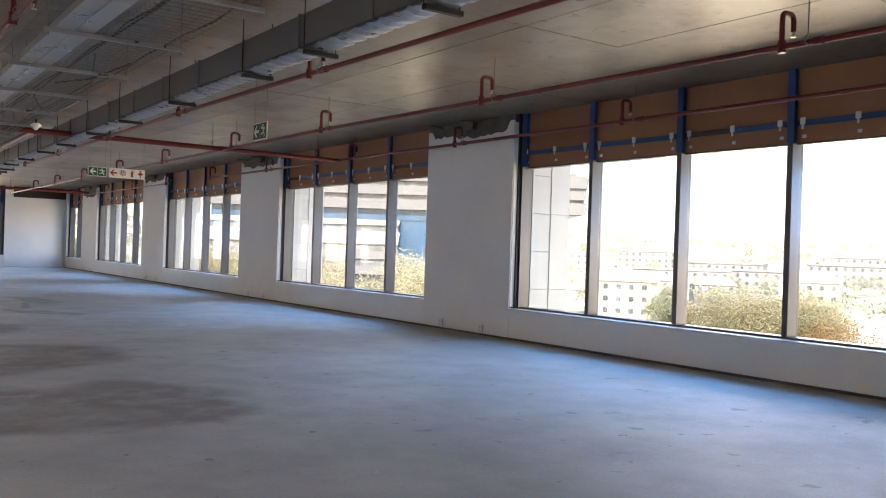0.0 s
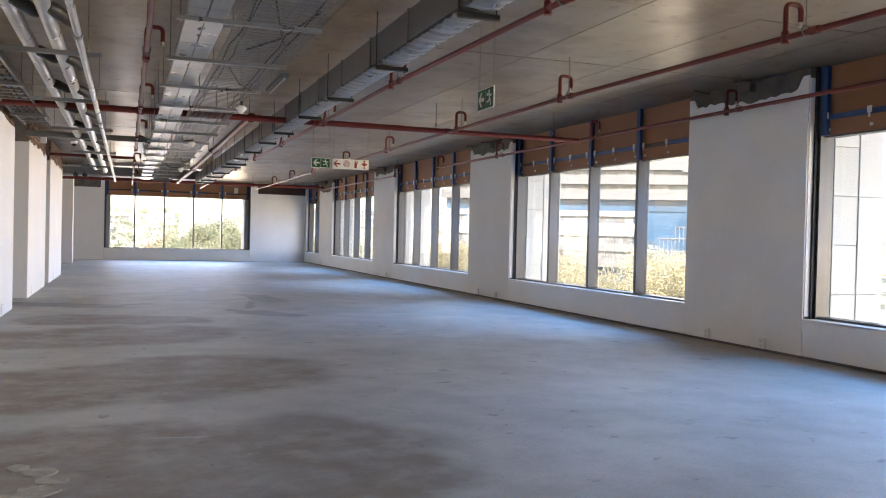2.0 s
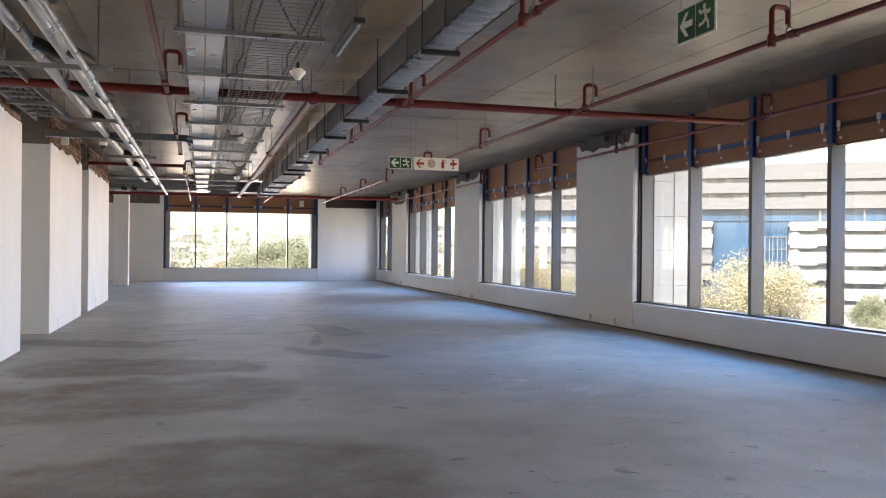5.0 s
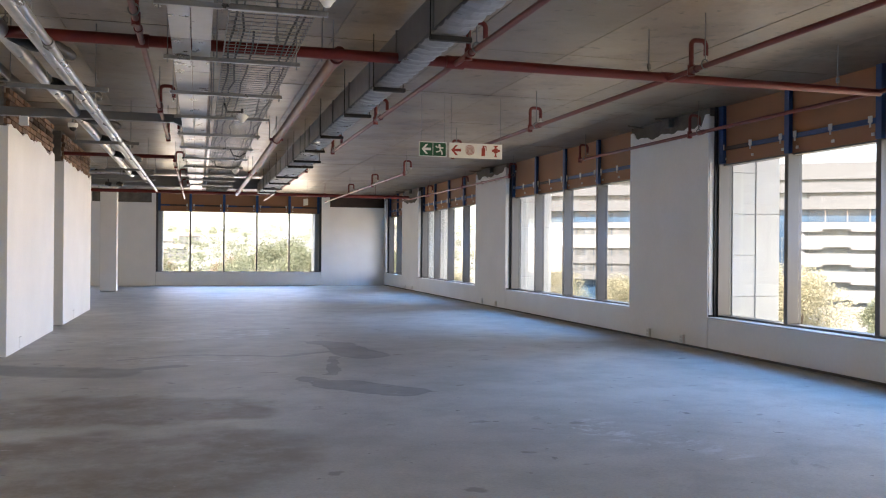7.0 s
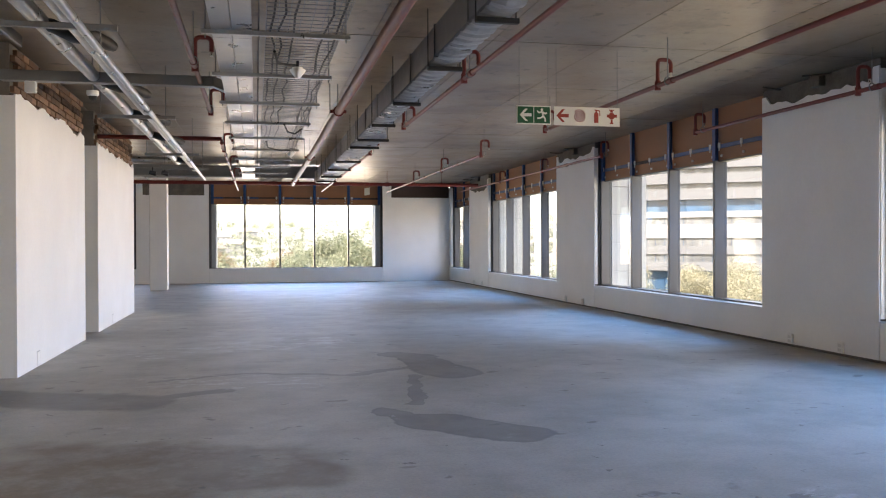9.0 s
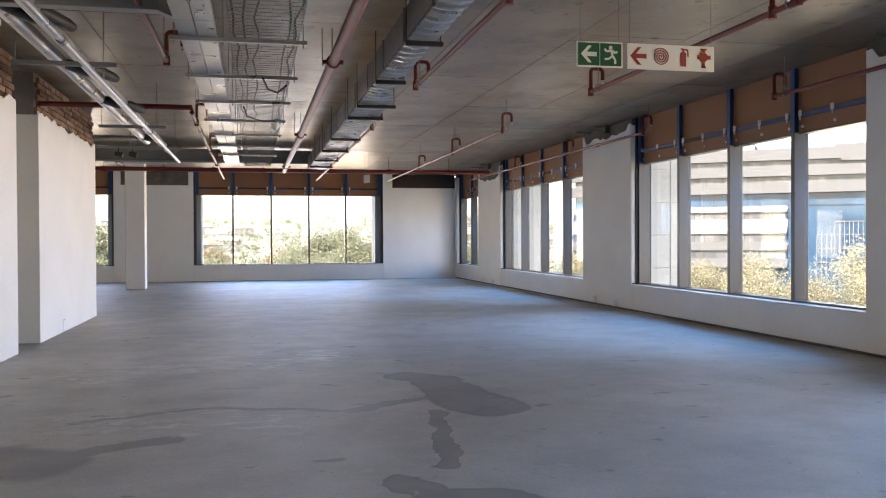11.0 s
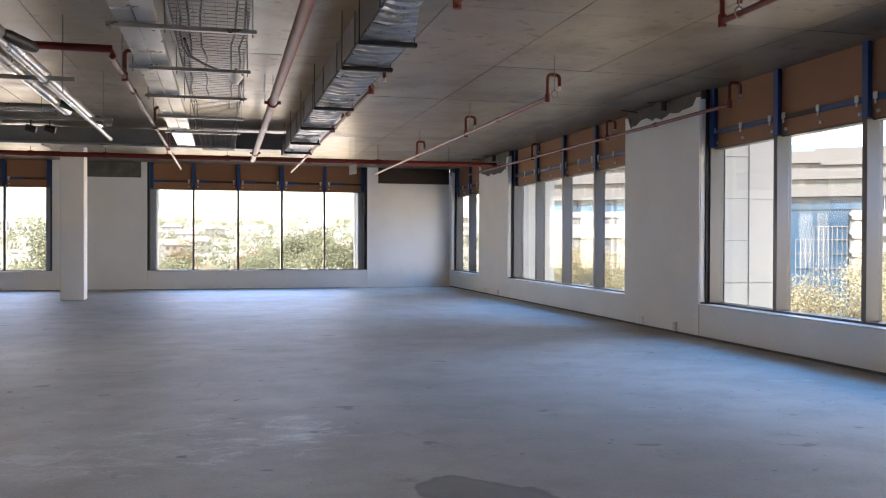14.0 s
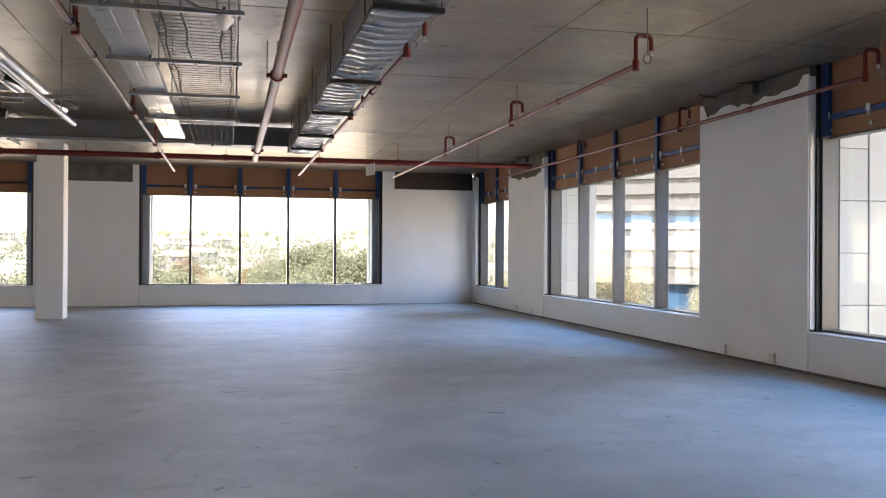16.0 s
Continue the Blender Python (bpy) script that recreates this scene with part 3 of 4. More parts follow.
main = thing("fire_main", "thick dark red fire main crossing under the soffit", "pipe")
part("pipe", Shape().tube([(-3.0, 14.85, 2.99), (3.9, 14.85, 2.99)], 0.046, 16), RED, main, smooth=True)
part("pipe", Shape().tube([(3.88, 14.85, 2.99), (8.1, 14.85, 2.98)], [0.046, 0.036], 16).tube([(3.9, 14.85, 2.99), (8.1, 14.85, 2.98)], 0.036, 16), RED, main, smooth=True)
for c0, c1, cr in ((1.12, 1.22, 0.056), (3.62, 3.78, 0.057), (5.68, 5.80, 0.046)):
    part("coupling", Shape().tube([(c0, 14.85, 2.988), (c1, 14.85, 2.988)], cr, 16), RED, main, smooth=True)
for hx in (0.2, 2.2, 5.55, 7.6):
    part("hanger", Shape().tube([(hx, 14.85, 3.03), (hx, 14.85, ZC - 0.011)], 0.006, 6).tube([(hx, 14.85, 3.05), (hx, 14.85, 3.10)], 0.018, 8), GALV_DULL, main)

end_main = thing("fire_main", "dark red fire main running along the end windows", "pipe")
part("pipe", Shape().tube([(XW + 0.05, 34.95, 3.05), (8.1, 34.95, 3.05)], 0.05, 16), RED, end_main, smooth=True)
for hx in (-6, -3, -1.6, -0.2, 1.0, 2.2, 3.9, 5.4, 7.0):
    part("coupling", Shape().tube([(hx - 0.05, 34.95, 3.05), (hx + 0.05, 34.95, 3.05)], 0.06, 16).tube([(hx, 34.95, 3.09), (hx, 34.95, ZC - 0.011)], 0.006, 6), RED, end_main, smooth=True)

branch = thing("branch_pipe", "dark red branch pipe out of the core wall", "pipe")
part("pipe", Shape().tube([(XL - 0.02, 24.4, 3.04), (1.17, 24.4, 3.04), (1.17, 24.44, 2.98)], 0.035, 12), RED, branch, smooth=True)

riser = thing("supply_pipe", "thick red-brown painted supply pipe with clamp couplings", "pipe")
part("pipe", Shape().tube(along_y(2.72, 3.02, 14.9, 34.9), 0.051, 18), REDBROWN, riser, smooth=True)
for cy in (15.1, 21.0, 27.0, 33.4):
    part("coupling", Shape().tube(along_y(2.72, 3.02, cy - 0.04, cy + 0.04), 0.068, 16).box(2.62, 2.82, cy - 0.02, cy + 0.02, 3.0, 3.04, 0.004), RED, riser, smooth=True)
    for rx in (2.64, 2.74):
        part("hanger", Shape().tube([(rx, cy + 0.3, 3.04), (rx, cy + 0.3, ZC - 0.011)], 0.006, 6), GALV_DULL, riser)

# rectangular air duct: rigid sides, loose foil bottom, black bearers
DX0, DZ0, DZ1 = 3.20, 2.96, 3.22


def duct_edge(y):
    """East side of the duct: narrow at first, wider past a transition."""
    return 3.44 + 0.16 * min(max((y - 21.9) / 0.9, 0.0), 1.0)


duct = thing("air_duct", "galvanised air duct wrapped in wrinkled foil on black bearers", "duct")
y = -5.5
while y < 32.9:
    y1 = min(y + 1.2, 32.94)
    e0, e1 = duct_edge(y), duct_edge(y1)
    body = Shape().plate([(DX0, y, DZ0), (e0, y, DZ0), (e1, y1 - 0.006, DZ0), (DX0, y1 - 0.006, DZ0)], (0, 0, 1), DZ1 - DZ0)
    body.box(DX0 - 0.012, e1 + 0.012, y1 - 0.03, y1 - 0.008, DZ0 - 0.012, DZ1 + 0.012)
    part("section", body, GALV_DULL, duct)
    y = y1


def wrinkled(x0, y0, y1, z, seed):
    r = random.Random(seed)
    s = Shape()
    nx, nq = 5, max(6, int((y1 - y0) / 0.045))
    o = len(s.v)
    for j in range(nq + 1):
        rib = (0.014 if j % 4 == 0 else -0.004 + r.uniform(-0.004, 0.004))
        for i in range(nx + 1):
            sag = -0.018 * math.sin(math.pi * i / nx)
            yy = y0 + (y1 - y0) * (j + r.uniform(-0.15, 0.15)) / nq
            s.v.append((x0 + (duct_edge(yy) + 0.004 - x0) * i / nx, yy, z + sag + rib + r.uniform(-0.004, 0.004)))
    for j in range(nq):
        for i in range(nx):
            q = o + j * (nx + 1) + i
            s.f.append((q, q + 1, q + nx + 2, q + nx + 1))
    return s


for i in range(21):
    y0 = -5.4 + i * 1.86
    if y0 > 32:
        break
    part("foil", wrinkled(DX0 + 0.005, y0, min(y0 + 1.84, 32.9), DZ0 - 0.022, i), FOIL, duct, "crinkled shiny foil lining")
BEARERS = [-3.0, -1.2, 0.6, 2.5, 4.6, 6.35, 7.65, 9.8, 11.9, 13.7, 15.8, 17.5, 19.5, 21.3, 22.95, 24.0, 26.5, 28.4, 30.35, 31.9]
for by in BEARERS:
    e = duct_edge(by)
    part("bearer", Shape().box(DX0 - 0.02, e + 0.05, by - 0.025, by + 0.025, DZ0 - 0.08, DZ0 - 0.042, 0.005), BLACK, duct, "black steel bearer")
    for rx in (DX0 - 0.018, e + 0.03):
        part("drop_rod", Shape().tube([(rx, by, DZ0 - 0.07), (rx, by, ZC - 0.011)], 0.005, 6), BLACK, duct)

cross = thing("cross_duct", "grey galvanised duct crossing before the end windows", "duct")
part("section", Shape().box(-8.8, 3.62, 32.95, 33.5, 3.05, 3.36, 0.006), GALV_DULL, cross)
for cx in range(-8, 4, 2):
    part("flange", Shape().box(cx - 0.012, cx + 0.012, 32.935, 33.515, 3.035, 3.375), GALV_DULL, cross)
for cx in (-7.0, -4.0, -1.0, 2.0):
    part("drop_rod", Shape().tube([(cx, 33.56, 3.02), (cx, 33.56, ZC - 0.011)], 0.006, 6).box(cx - 0.02, cx + 0.02, 32.9, 33.6, 3.01, 3.034), GALV_DULL, cross)
conduit = thing("conduit", "thin pale conduit running under the cross duct", "conduit")
part("tube", Shape().tube([(-8.5, 32.86, 3.07), (2.2, 32.86, 3.07)], 0.016, 8), GALV, conduit, smooth=True)

# flat cable trunking and wire basket on strut trapezes
TX0, TX1, MX0, MX1, TZ = 1.40, 1.68, 1.78, 2.32, 2.88
trunk = thing("cable_trunking", "flat twin galvanised cable trunking on struts", "cable trunking")
y, i = -5.0, 0
while y < 30.2:
    for a, b in ((TX0, (TX0 + TX1) / 2 - 0.004), ((TX0 + TX1) / 2 + 0.004, TX1)):
        part("cover", Shape().box(a, b, y, y + 1.19, TZ, TZ + 0.06, 0.003), GALV, trunk)
    y += 1.2
basket = thing("wire_basket", "galvanised wire mesh cable basket on struts", "cable basket")
STRUTS = [8.45 + 1.58 * i for i in range(-8, 14)]
y = -5.0
while y < 30.4:
    s = Shape()
    for i in range(8):
        xx = MX0 + (MX1 - MX0) * i / 7
        s.tube(along_y(xx, TZ + 0.012, y, y + 1.6), 0.0035, 4)
    for i in range(16):
        yy = y + i * 0.1
        s.tube([(MX0, yy, TZ + 0.055), (MX0, yy, TZ + 0.006), (MX1, yy, TZ + 0.006), (MX1, yy, TZ + 0.055)], 0.003, 4)
    for xx in (MX0, MX1):
        s.tube(along_y(xx, TZ + 0.055, y, y + 1.6), 0.0035, 4)
    part("mesh_section", s, GALV_DULL, basket)
    y += 1.6
for sy in STRUTS:
    t = thing("strut_trapeze", "galvanised strut trapeze on threaded rods", "hanger", group="strut trapezes")
    part("strut", Shape().box(1.33, 2.38, sy - 0.018, sy + 0.018, TZ - 0.034, TZ - 0.002, 0.003), GALV, t)
    for rx in (1.36, 1.73, 2.35):
        part("rod", Shape().tube([(rx, sy, TZ - 0.06), (rx, sy, ZC - 0.011)], 0.005, 6), GALV_DULL, t)

# black cables lying along the basket
for i, (cx, y0, y1) in enumerate(((1.83, -4, 30), (1.89, 2, 24), (2.28, -4, 30), (2.22, 9, 27), (1.98, 14, 26))):
    pts, yy = [], y0
    while yy <= y1:
        pts.append((cx + rnd.uniform(-0.025, 0.025), yy, TZ + 0.036 + 0.014 * (i % 2)))
        yy += 0.5
    thing("cable", "black electrical cable lying in the wire basket", "cable", group="basket cables", shape=Shape().tube(pts, 0.008, 6), mat=BLACK, smooth=True)

# foil-lagged chilled water pipes with black valve handles
for x, z, r, y1 in ((0.17, 3.0, 0.060, 27.4), (0.43, 2.95, 0.056, 28.4)):
    lag = thing("lagged_pipe", "foil-lagged water pipe with black rubber stubs", "pipe", group="lagged pipes")
    y, k = -5.0, 0
    while y < y1:
        ln = 0.95
        pts = [(x, y + ln * q, z) for q in (0, 0.02, 0.5, 0.98, 1)]
        part("lagging", Shape().tube(pts, [r * 0.98, r, r * 1.01, r, r * 0.98], 14), FOIL, lag, smooth=True)
        y += ln
        k += 1
    for sy in (2.4, 4.6, 6.8, 8.9, 10.9, 12.9, 14.9, 16.9, 19.2, 21.4, 23.6, y1 + 0.1):
        if sy <= y1 + 0.2:
            part("stub", Shape().tube([(x + 0.03, sy - 0.06, z - 0.01), (x + 0.06, sy + 0.02, z - 0.012), (x + 0.15, sy + 0.34, z - 0.015), (x + 0.17, sy + 0.42, z - 0.015)], [0.034, 0.052, 0.05, 0.04], 12), BLACK, lag, "black rubber-lagged stub", smooth=True)
thin = thing("condensate_pipe", "pale thin drain pipe slung below the lagged pipes", "pipe")
part("pipe", Shape().tube(along_y(0.69, 2.66, -5.0, 28.3), 0.026, 12), GALV, thin, smooth=True)
for cy in (3.2, 8.4, 13.6, 18.8, 24.0):
    part("coupling", Shape().tube(along_y(0.69, 2.66, cy - 0.04, cy + 0.04), 0.034, 12), GALV_DULL, thin, smooth=True)
for cy in (2.0, 6.0, 10.0, 13.0, 16.2, 20.5, 24.8, 27.6):
    t = thing("pipe_bracket", "galvanised strut carrying the lagged pipes", "hanger", group="pipe brackets")
    part("strut", Shape().box(-0.05, 0.80, cy - 0.02, cy + 0.02, 2.80, 2.84, 0.003), GALV_DULL, t)
    for rx in (-0.02, 0.69):
        part("rod", Shape().tube([(rx, cy, 2.69 if rx > 0 else 2.79), (rx, cy, ZC - 0.011)], 0.005, 6), GALV_DULL, t)

# cable ladder beside the core wall
ladder = thing("cable_ladder", "galvanised cable ladder beside the core wall", "cable ladder")
for x in (-0.57, -0.17):
    part("side_rail", Shape().box(x - 0.012, x + 0.012, -5.0, 17.7, 2.98, 3.07, 0.003), GALV_DULL, ladder)
y = 0.2
while y < 17.6:
    part("rung", Shape().box(-0.556, -0.184, y - 0.018, y + 0.018, 2.99, 3.01, 0.002), GALV_DULL, ladder)
    y += 0.3
for cy in (1.0, 4.0, 7.0, 10.0, 13.0, 16.0):
    part("rod", Shape().tube([(-0.14, cy, 2.96), (-0.14, cy, ZC - 0.011)], 0.005, 6).box(-0.60, -0.12, cy - 0.02, cy + 0.02, 2.94, 2.976), GALV_DULL, ladder)
for i in range(4):
    pts = [(-0.5 + 0.09 * i + rnd.uniform(-0.02, 0.02), 0.3 + j * 0.7, 3.025) for j in range(25)]
    thing("cable", "dark cable lying on the cable ladder", "cable", group="ladder cables", shape=Shape().tube(pts, 0.013, 6), mat=BLACK, smooth=True)

side_duct = thing("branch_trunking", "grey galvanised trunking from the core wall to the trunking", "cable trunking")
part("section", Shape().box(XL + 0.01, 1.30, 18.95, 19.07, 2.93, 3.03, 0.004), GALV_DULL, side_duct)
part("elbow", Shape().plate([(1.30, 18.95, 2.93), (1.44, 19.10, 2.90), (1.44, 19.28, 2.90), (1.30, 19.07, 2.93)], (0, 0, 1), 0.10), GALV_DULL, side_duct)

# ---- small fittings ----
def arrow_left(s, u, w, size, v, depth, n):
    """An arrow that points to -u, on a plate facing -v; built in local x (u), z (w)."""
    h = size / 2
    pts = [(u - h, w), (u - 0.05 * size, w + h), (u + 0.18 * size, w + h), (u - 0.14 * size, w + 0.13 * size), (u + h, w + 0.13 * size),
           (u + h, w - 0.13 * size), (u - 0.14 * size, w - 0.13 * size), (u + 0.18 * size, w - h), (u - 0.05 * size, w - h)]
    s.plate([(a, v, b) for a, b in pts], (0, -1, 0), depth)


def bar(s, a, b, w, v, depth):
    """A flat bar between two points of a sign's face."""
    a, b = Vector((a[0], v, a[1])), Vector((b[0], v, b[1]))
    d = (b - a).normalized()
    q = Vector((-d.z, 0, d.x)) * (w / 2)
    s.plate([a - q, b - q, b + q, a + q], (0, -1, 0), depth)


def disc(s, u, w, r, v, depth, k=16):
    s.plate([(u + r * math.cos(2 * math.pi * i / k), v, w + r * math.sin(2 * math.pi * i / k)) for i in range(k)], (0, -1, 0), depth)


def exit_pair(parent, u0, w0, size, rods_to):
    """Two green squares, an arrow and a way-out mark, on a pale board whose face looks to -y."""
    part("board", Shape().box(u0 - 0.012, u0 + 2 * size + 0.02, -0.004, 0.006, w0 - 0.012, w0 + size + 0.012, 0.002), SIGNWHITE, parent, "pale sign board")
    for i in range(2):
        part("field", Shape().box(u0 + i * (size + 0.008), u0 + i * (size + 0.008) + size, -0.0065, -0.0045, w0, w0 + size), SIGNGREEN, parent, "green square")
    s = Shape()
    arrow_left(s, u0 + size / 2, w0 + size / 2, size * 0.74, -0.007, 0.002, None)
    part("arrow", s, SIGNWHITE, parent, "white arrow")
    s = Shape()
    c, m = u0 + size * 1.5 + 0.008, w0 + size / 2
    disc(s, c - 0.01 * size, m + 0.32 * size, 0.085 * size, -0.007, 0.002)
    for a, b in (((0.0, 0.22), (0.08, -0.08)), ((0.0, 0.2), (-0.2, 0.14)), ((-0.2, 0.14), (-0.3, 0.26)), ((0.02, 0.2), (0.2, 0.08)), ((0.2, 0.08), (0.3, 0.16)), ((0.08, -0.06), (-0.1, -0.18)), ((-0.1, -0.18), (-0.3, -0.2)), ((0.08, -0.06), (0.2, -0.22)), ((0.2, -0.22), (0.2, -0.4))):
        bar(s, (c + a[0] * size, m + a[1] * size), (c + b[0] * size, m + b[1] * size), 0.1 * size, -0.007, 0.002)
    part("way_out_mark", s, SIGNWHITE, parent, "white way-out mark")
    for uu in (u0 + 0.02, u0 + 2 * size - 0.01):
        part("hanger", Shape().tube([(uu, 0.002, w0 + size), (uu, 0.002, rods_to)], 0.0025, 5), GALV_DULL, parent)


SIGN_AT = pose(0.052, 18.75, 0.044) @ Matrix.Diagonal((0.968, 0.968, 0.968, 1))
SIGN_TOP = (ZC - 0.012 - 0.044) / 0.968
sgn = thing("exit_sign", "green and white exit sign hung on thin wires", "sign", at=SIGN_AT)
exit_pair(sgn, 4.47, 2.66, 0.178, SIGN_TOP)
fire = thing("fire_sign", "pale sign with four red fire equipment marks, hung on wires", "sign", at=SIGN_AT)
part("board", Shape().box(4.885, 5.645, -0.004, 0.006, 2.645, 2.85, 0.002), SIGNWHITE, fire, "pale sign board")
s = Shape()
arrow_left(s, 4.98, 2.75, 0.14, -0.005, 0.002, None)
part("arrow", s, SIGNRED, fire, "red arrow")
spiral = [(5.175 + (0.008 + 0.0105 * q / math.pi * 0.9) * math.cos(q), -0.006, 2.75 + (0.008 + 0.0105 * q / math.pi * 0.9) * math.sin(q)) for q in [i * 0.35 for i in range(62)]]
part("hose_reel_mark", Shape().tube(spiral, 0.0045, 5), SIGNRED, fire, "red hose reel spiral")
s = Shape().plate([(a, -0.005, b) for a, b in ((5.345, 2.68), (5.395, 2.68), (5.395, 2.785), (5.378, 2.80), (5.362, 2.80), (5.345, 2.785))], (0, -1, 0), 0.002)
bar(s, (5.37, 2.80), (5.37, 2.825), 0.016, -0.005, 0.002), bar(s, (5.35, 2.822), (5.412, 2.812), 0.012, -0.005, 0.002), bar(s, (5.41, 2.815), (5.412, 2.76), 0.01, -0.005, 0.002)
part("extinguisher_mark", s, SIGNRED, fire, "red extinguisher mark")
s = Shape()
disc(s, 5.55, 2.76, 0.038, -0.005, 0.002), bar(s, (5.495, 2.76), (5.612, 2.76), 0.032, -0.0052, 0.002), bar(s, (5.55, 2.80), (5.55, 2.825), 0.03, -0.005, 0.002), bar(s, (5.52, 2.825), (5.58, 2.825), 0.012, -0.005, 0.002), bar(s, (5.55, 2.72), (5.55, 2.68), 0.022, -0.005, 0.002), bar(s, (5.53, 2.68), (5.57, 2.68), 0.014, -0.005, 0.002)
part("hydrant_mark", s, SIGNRED, fire, "red hydrant mark")
for uu in (4.91, 5.62):
    part("hanger", Shape().tube([(uu, 0.002, 2.85), (uu, 0.002, SIGN_TOP)], 0.0025, 5), GALV_DULL, fire)
sgn = thing("exit_sign", "green and white exit sign hung edge-on on thin wires", "sign", at=pose(4.24, 9.86, 0, 0, 0, -90))
exit_pair(sgn, 0.0, 2.575, 0.185, ZC - 0.012)
sgn = thing("exit_sign", "small pale hanging sign near the end windows", "sign", at=pose(4.66, 33.16, 0, 0, 0, 104))
exit_pair(sgn, 0.0, 2.66, 0.17, ZC - 0.012)


def sounder(x, y, z):
    ob = thing("alarm_sounder", "white conical alarm sounder under the cable basket", "alarm", at=pose(x, y, z), group="alarm sounders")
    part("base", Shape().tube([(0, 0, 0.0), (0, 0, -0.02)], 0.045, 16), WHITEP, ob, smooth=True)
    part("cone", Shape().tube([(0, 0, -0.02), (0, 0, -0.035), (0, 0, -0.065), (0, 0, -0.09)], [0.068, 0.064, 0.036, 0.02], 18), WHITEP, ob, smooth=True)
    part("conduit_drop", Shape().tube([(0, 0, 0), (0.0, 0, 0.055)], 0.012, 8), BLACK, ob)


sounder(2.29, 12.6, 2.84)
sounder(2.05, 17.4, 2.84)
sounder(2.25, 24.25, 2.84)
for pts in ([(1.85, 23.0, 2.86), (1.88, 23.4, 2.81), (2.0, 23.8, 2.82), (2.1, 24.1, 2.84), (2.24, 24.22, 2.86)], [(1.85, 16.9, 2.86), (1.88, 17.1, 2.81), (1.95, 17.3, 2.84), (2.03, 17.4, 2.86)], [(2.05, 21.0, 2.84), (2.1, 21.3, 2.79), (2.2, 21.5, 2.79), (2.28, 21.3, 2.83)]):
    thing("cable", "black cable looping below the wire basket", "cable", group="loose cables", shape=Shape().tube(pts, 0.011, 8), mat=BLACK, smooth=True)
for x0, y0, x1, y1 in ((2.0, 8.2, 2.36, 9.9), (2.36, 8.4, 2.02, 10.0), (1.98, 11.0, 2.3, 12.2)):
    thing("cable", "dark slack cable crossing above the struts", "cable", group="loose cables", shape=Shape().tube([(x0, y0, 2.99), ((x0 + x1) / 2, (y0 + y1) / 2, 2.94), (x1, y1, 2.99)], 0.009, 6), mat=BLACK, smooth=True)

batten = thing("batten_light", "unlit grey batten light hung beside the basket", "light", at=pose(2.74, 12.8, 3.16))
part("body", Shape().box(-0.05, 0.05, -0.6, 0.6, 0, 0.05, 0.008), GALV_DULL, batten)
part("tube", Shape().tube([(0, -0.57, -0.015), (0, 0.57, -0.015)], 0.013, 10), WHITEP, batten, "white unlit tube", smooth=True)
for yy in (-0.45, 0.45):
    part("hanger", Shape().tube([(0, yy, 0.05), (0, yy, ZC - 0.011 - 3.16)], 0.004, 6), GALV_DULL, batten)

dome = thing("dome_camera", "white dome camera with a dark lens under the trunking", "camera", at=pose(0.08, 19.45, 2.93))
part("housing", Shape().tube([(0, 0, 0.0), (0, 0, -0.04), (0, 0, -0.055)], [0.06, 0.06, 0.045], 16), WHITEP, dome, smooth=True)
part("lens", Shape().tube([(0, 0, -0.055), (0, 0, -0.085), (0, 0, -0.1)], [0.044, 0.032, 0.012], 14), BLACK, dome, smooth=True)
part("bracket", Shape().tube([(0, 0, 0), (0, 0, ZC - 2.941)], 0.008, 6), GALV_DULL, dome)
jb = thing("junction_box", "small white junction box under the trunking", "junction box", at=pose(-0.4, 19.0, 2.86))
part("box", Shape().box(-0.05, 0.05, -0.04, 0.04, -0.04, 0.068, 0.006), WHITEP, jb)

track = thing("light_track", "grey lighting track with two black spotlights", "light", at=pose(-0.25, 28.75, 2.93))
part("rail", Shape().box(-1.6, 0.35, -0.02, 0.02, 0, 0.035, 0.003), GALV_DULL, track)
for xx in (-0.12, 0.12):
    spot = part("spotlight", Shape().tube([(xx - 0.06, 0, -0.10), (xx + 0.07, 0, -0.13)], [0.042, 0.05], 14).tube([(xx, 0, 0), (xx, 0, -0.11)], 0.012, 8), BLACK, track, "black spotlight", smooth=True)
for xx in (-1.4, 0.2):
    part("hanger", Shape().tube([(xx, 0, 0.035), (xx, 0, ZC - 2.941)], 0.004, 6), GALV_DULL, track)
spare = thing("lagged_pipe", "short grey lagged pipe under the soffit", "pipe", at=pose(-0.3, 28.6, 3.08))
part("pipe", Shape().tube([(-3.0, 0, 0), (0.3, 0, 0)], 0.05, 14), GALV, spare, smooth=True)
part("hanger", Shape().tube([(-0.6, 0, 0.05), (-0.6, 0, ZC - 3.091)], 0.004, 6), GALV_DULL, spare)


def socket(x, y, z, east_side=True):
    ob = thing("wall_socket", "white double wall socket near the floor", "socket", at=pose(x, y, z, 0, 0, 90 if east_side else -90), group="wall sockets")
    part("plate", Shape().box(-0.05, 0.05, 0, 0.03, -0.065, 0.065, 0.004), WHITEP, ob)
    for w in (-0.026, 0.026):
        part("rocker", Shape().box(-0.03, 0.03, 0.0305, 0.035, w - 0.018, w + 0.018, 0.002), CLIP, ob)
    return ob


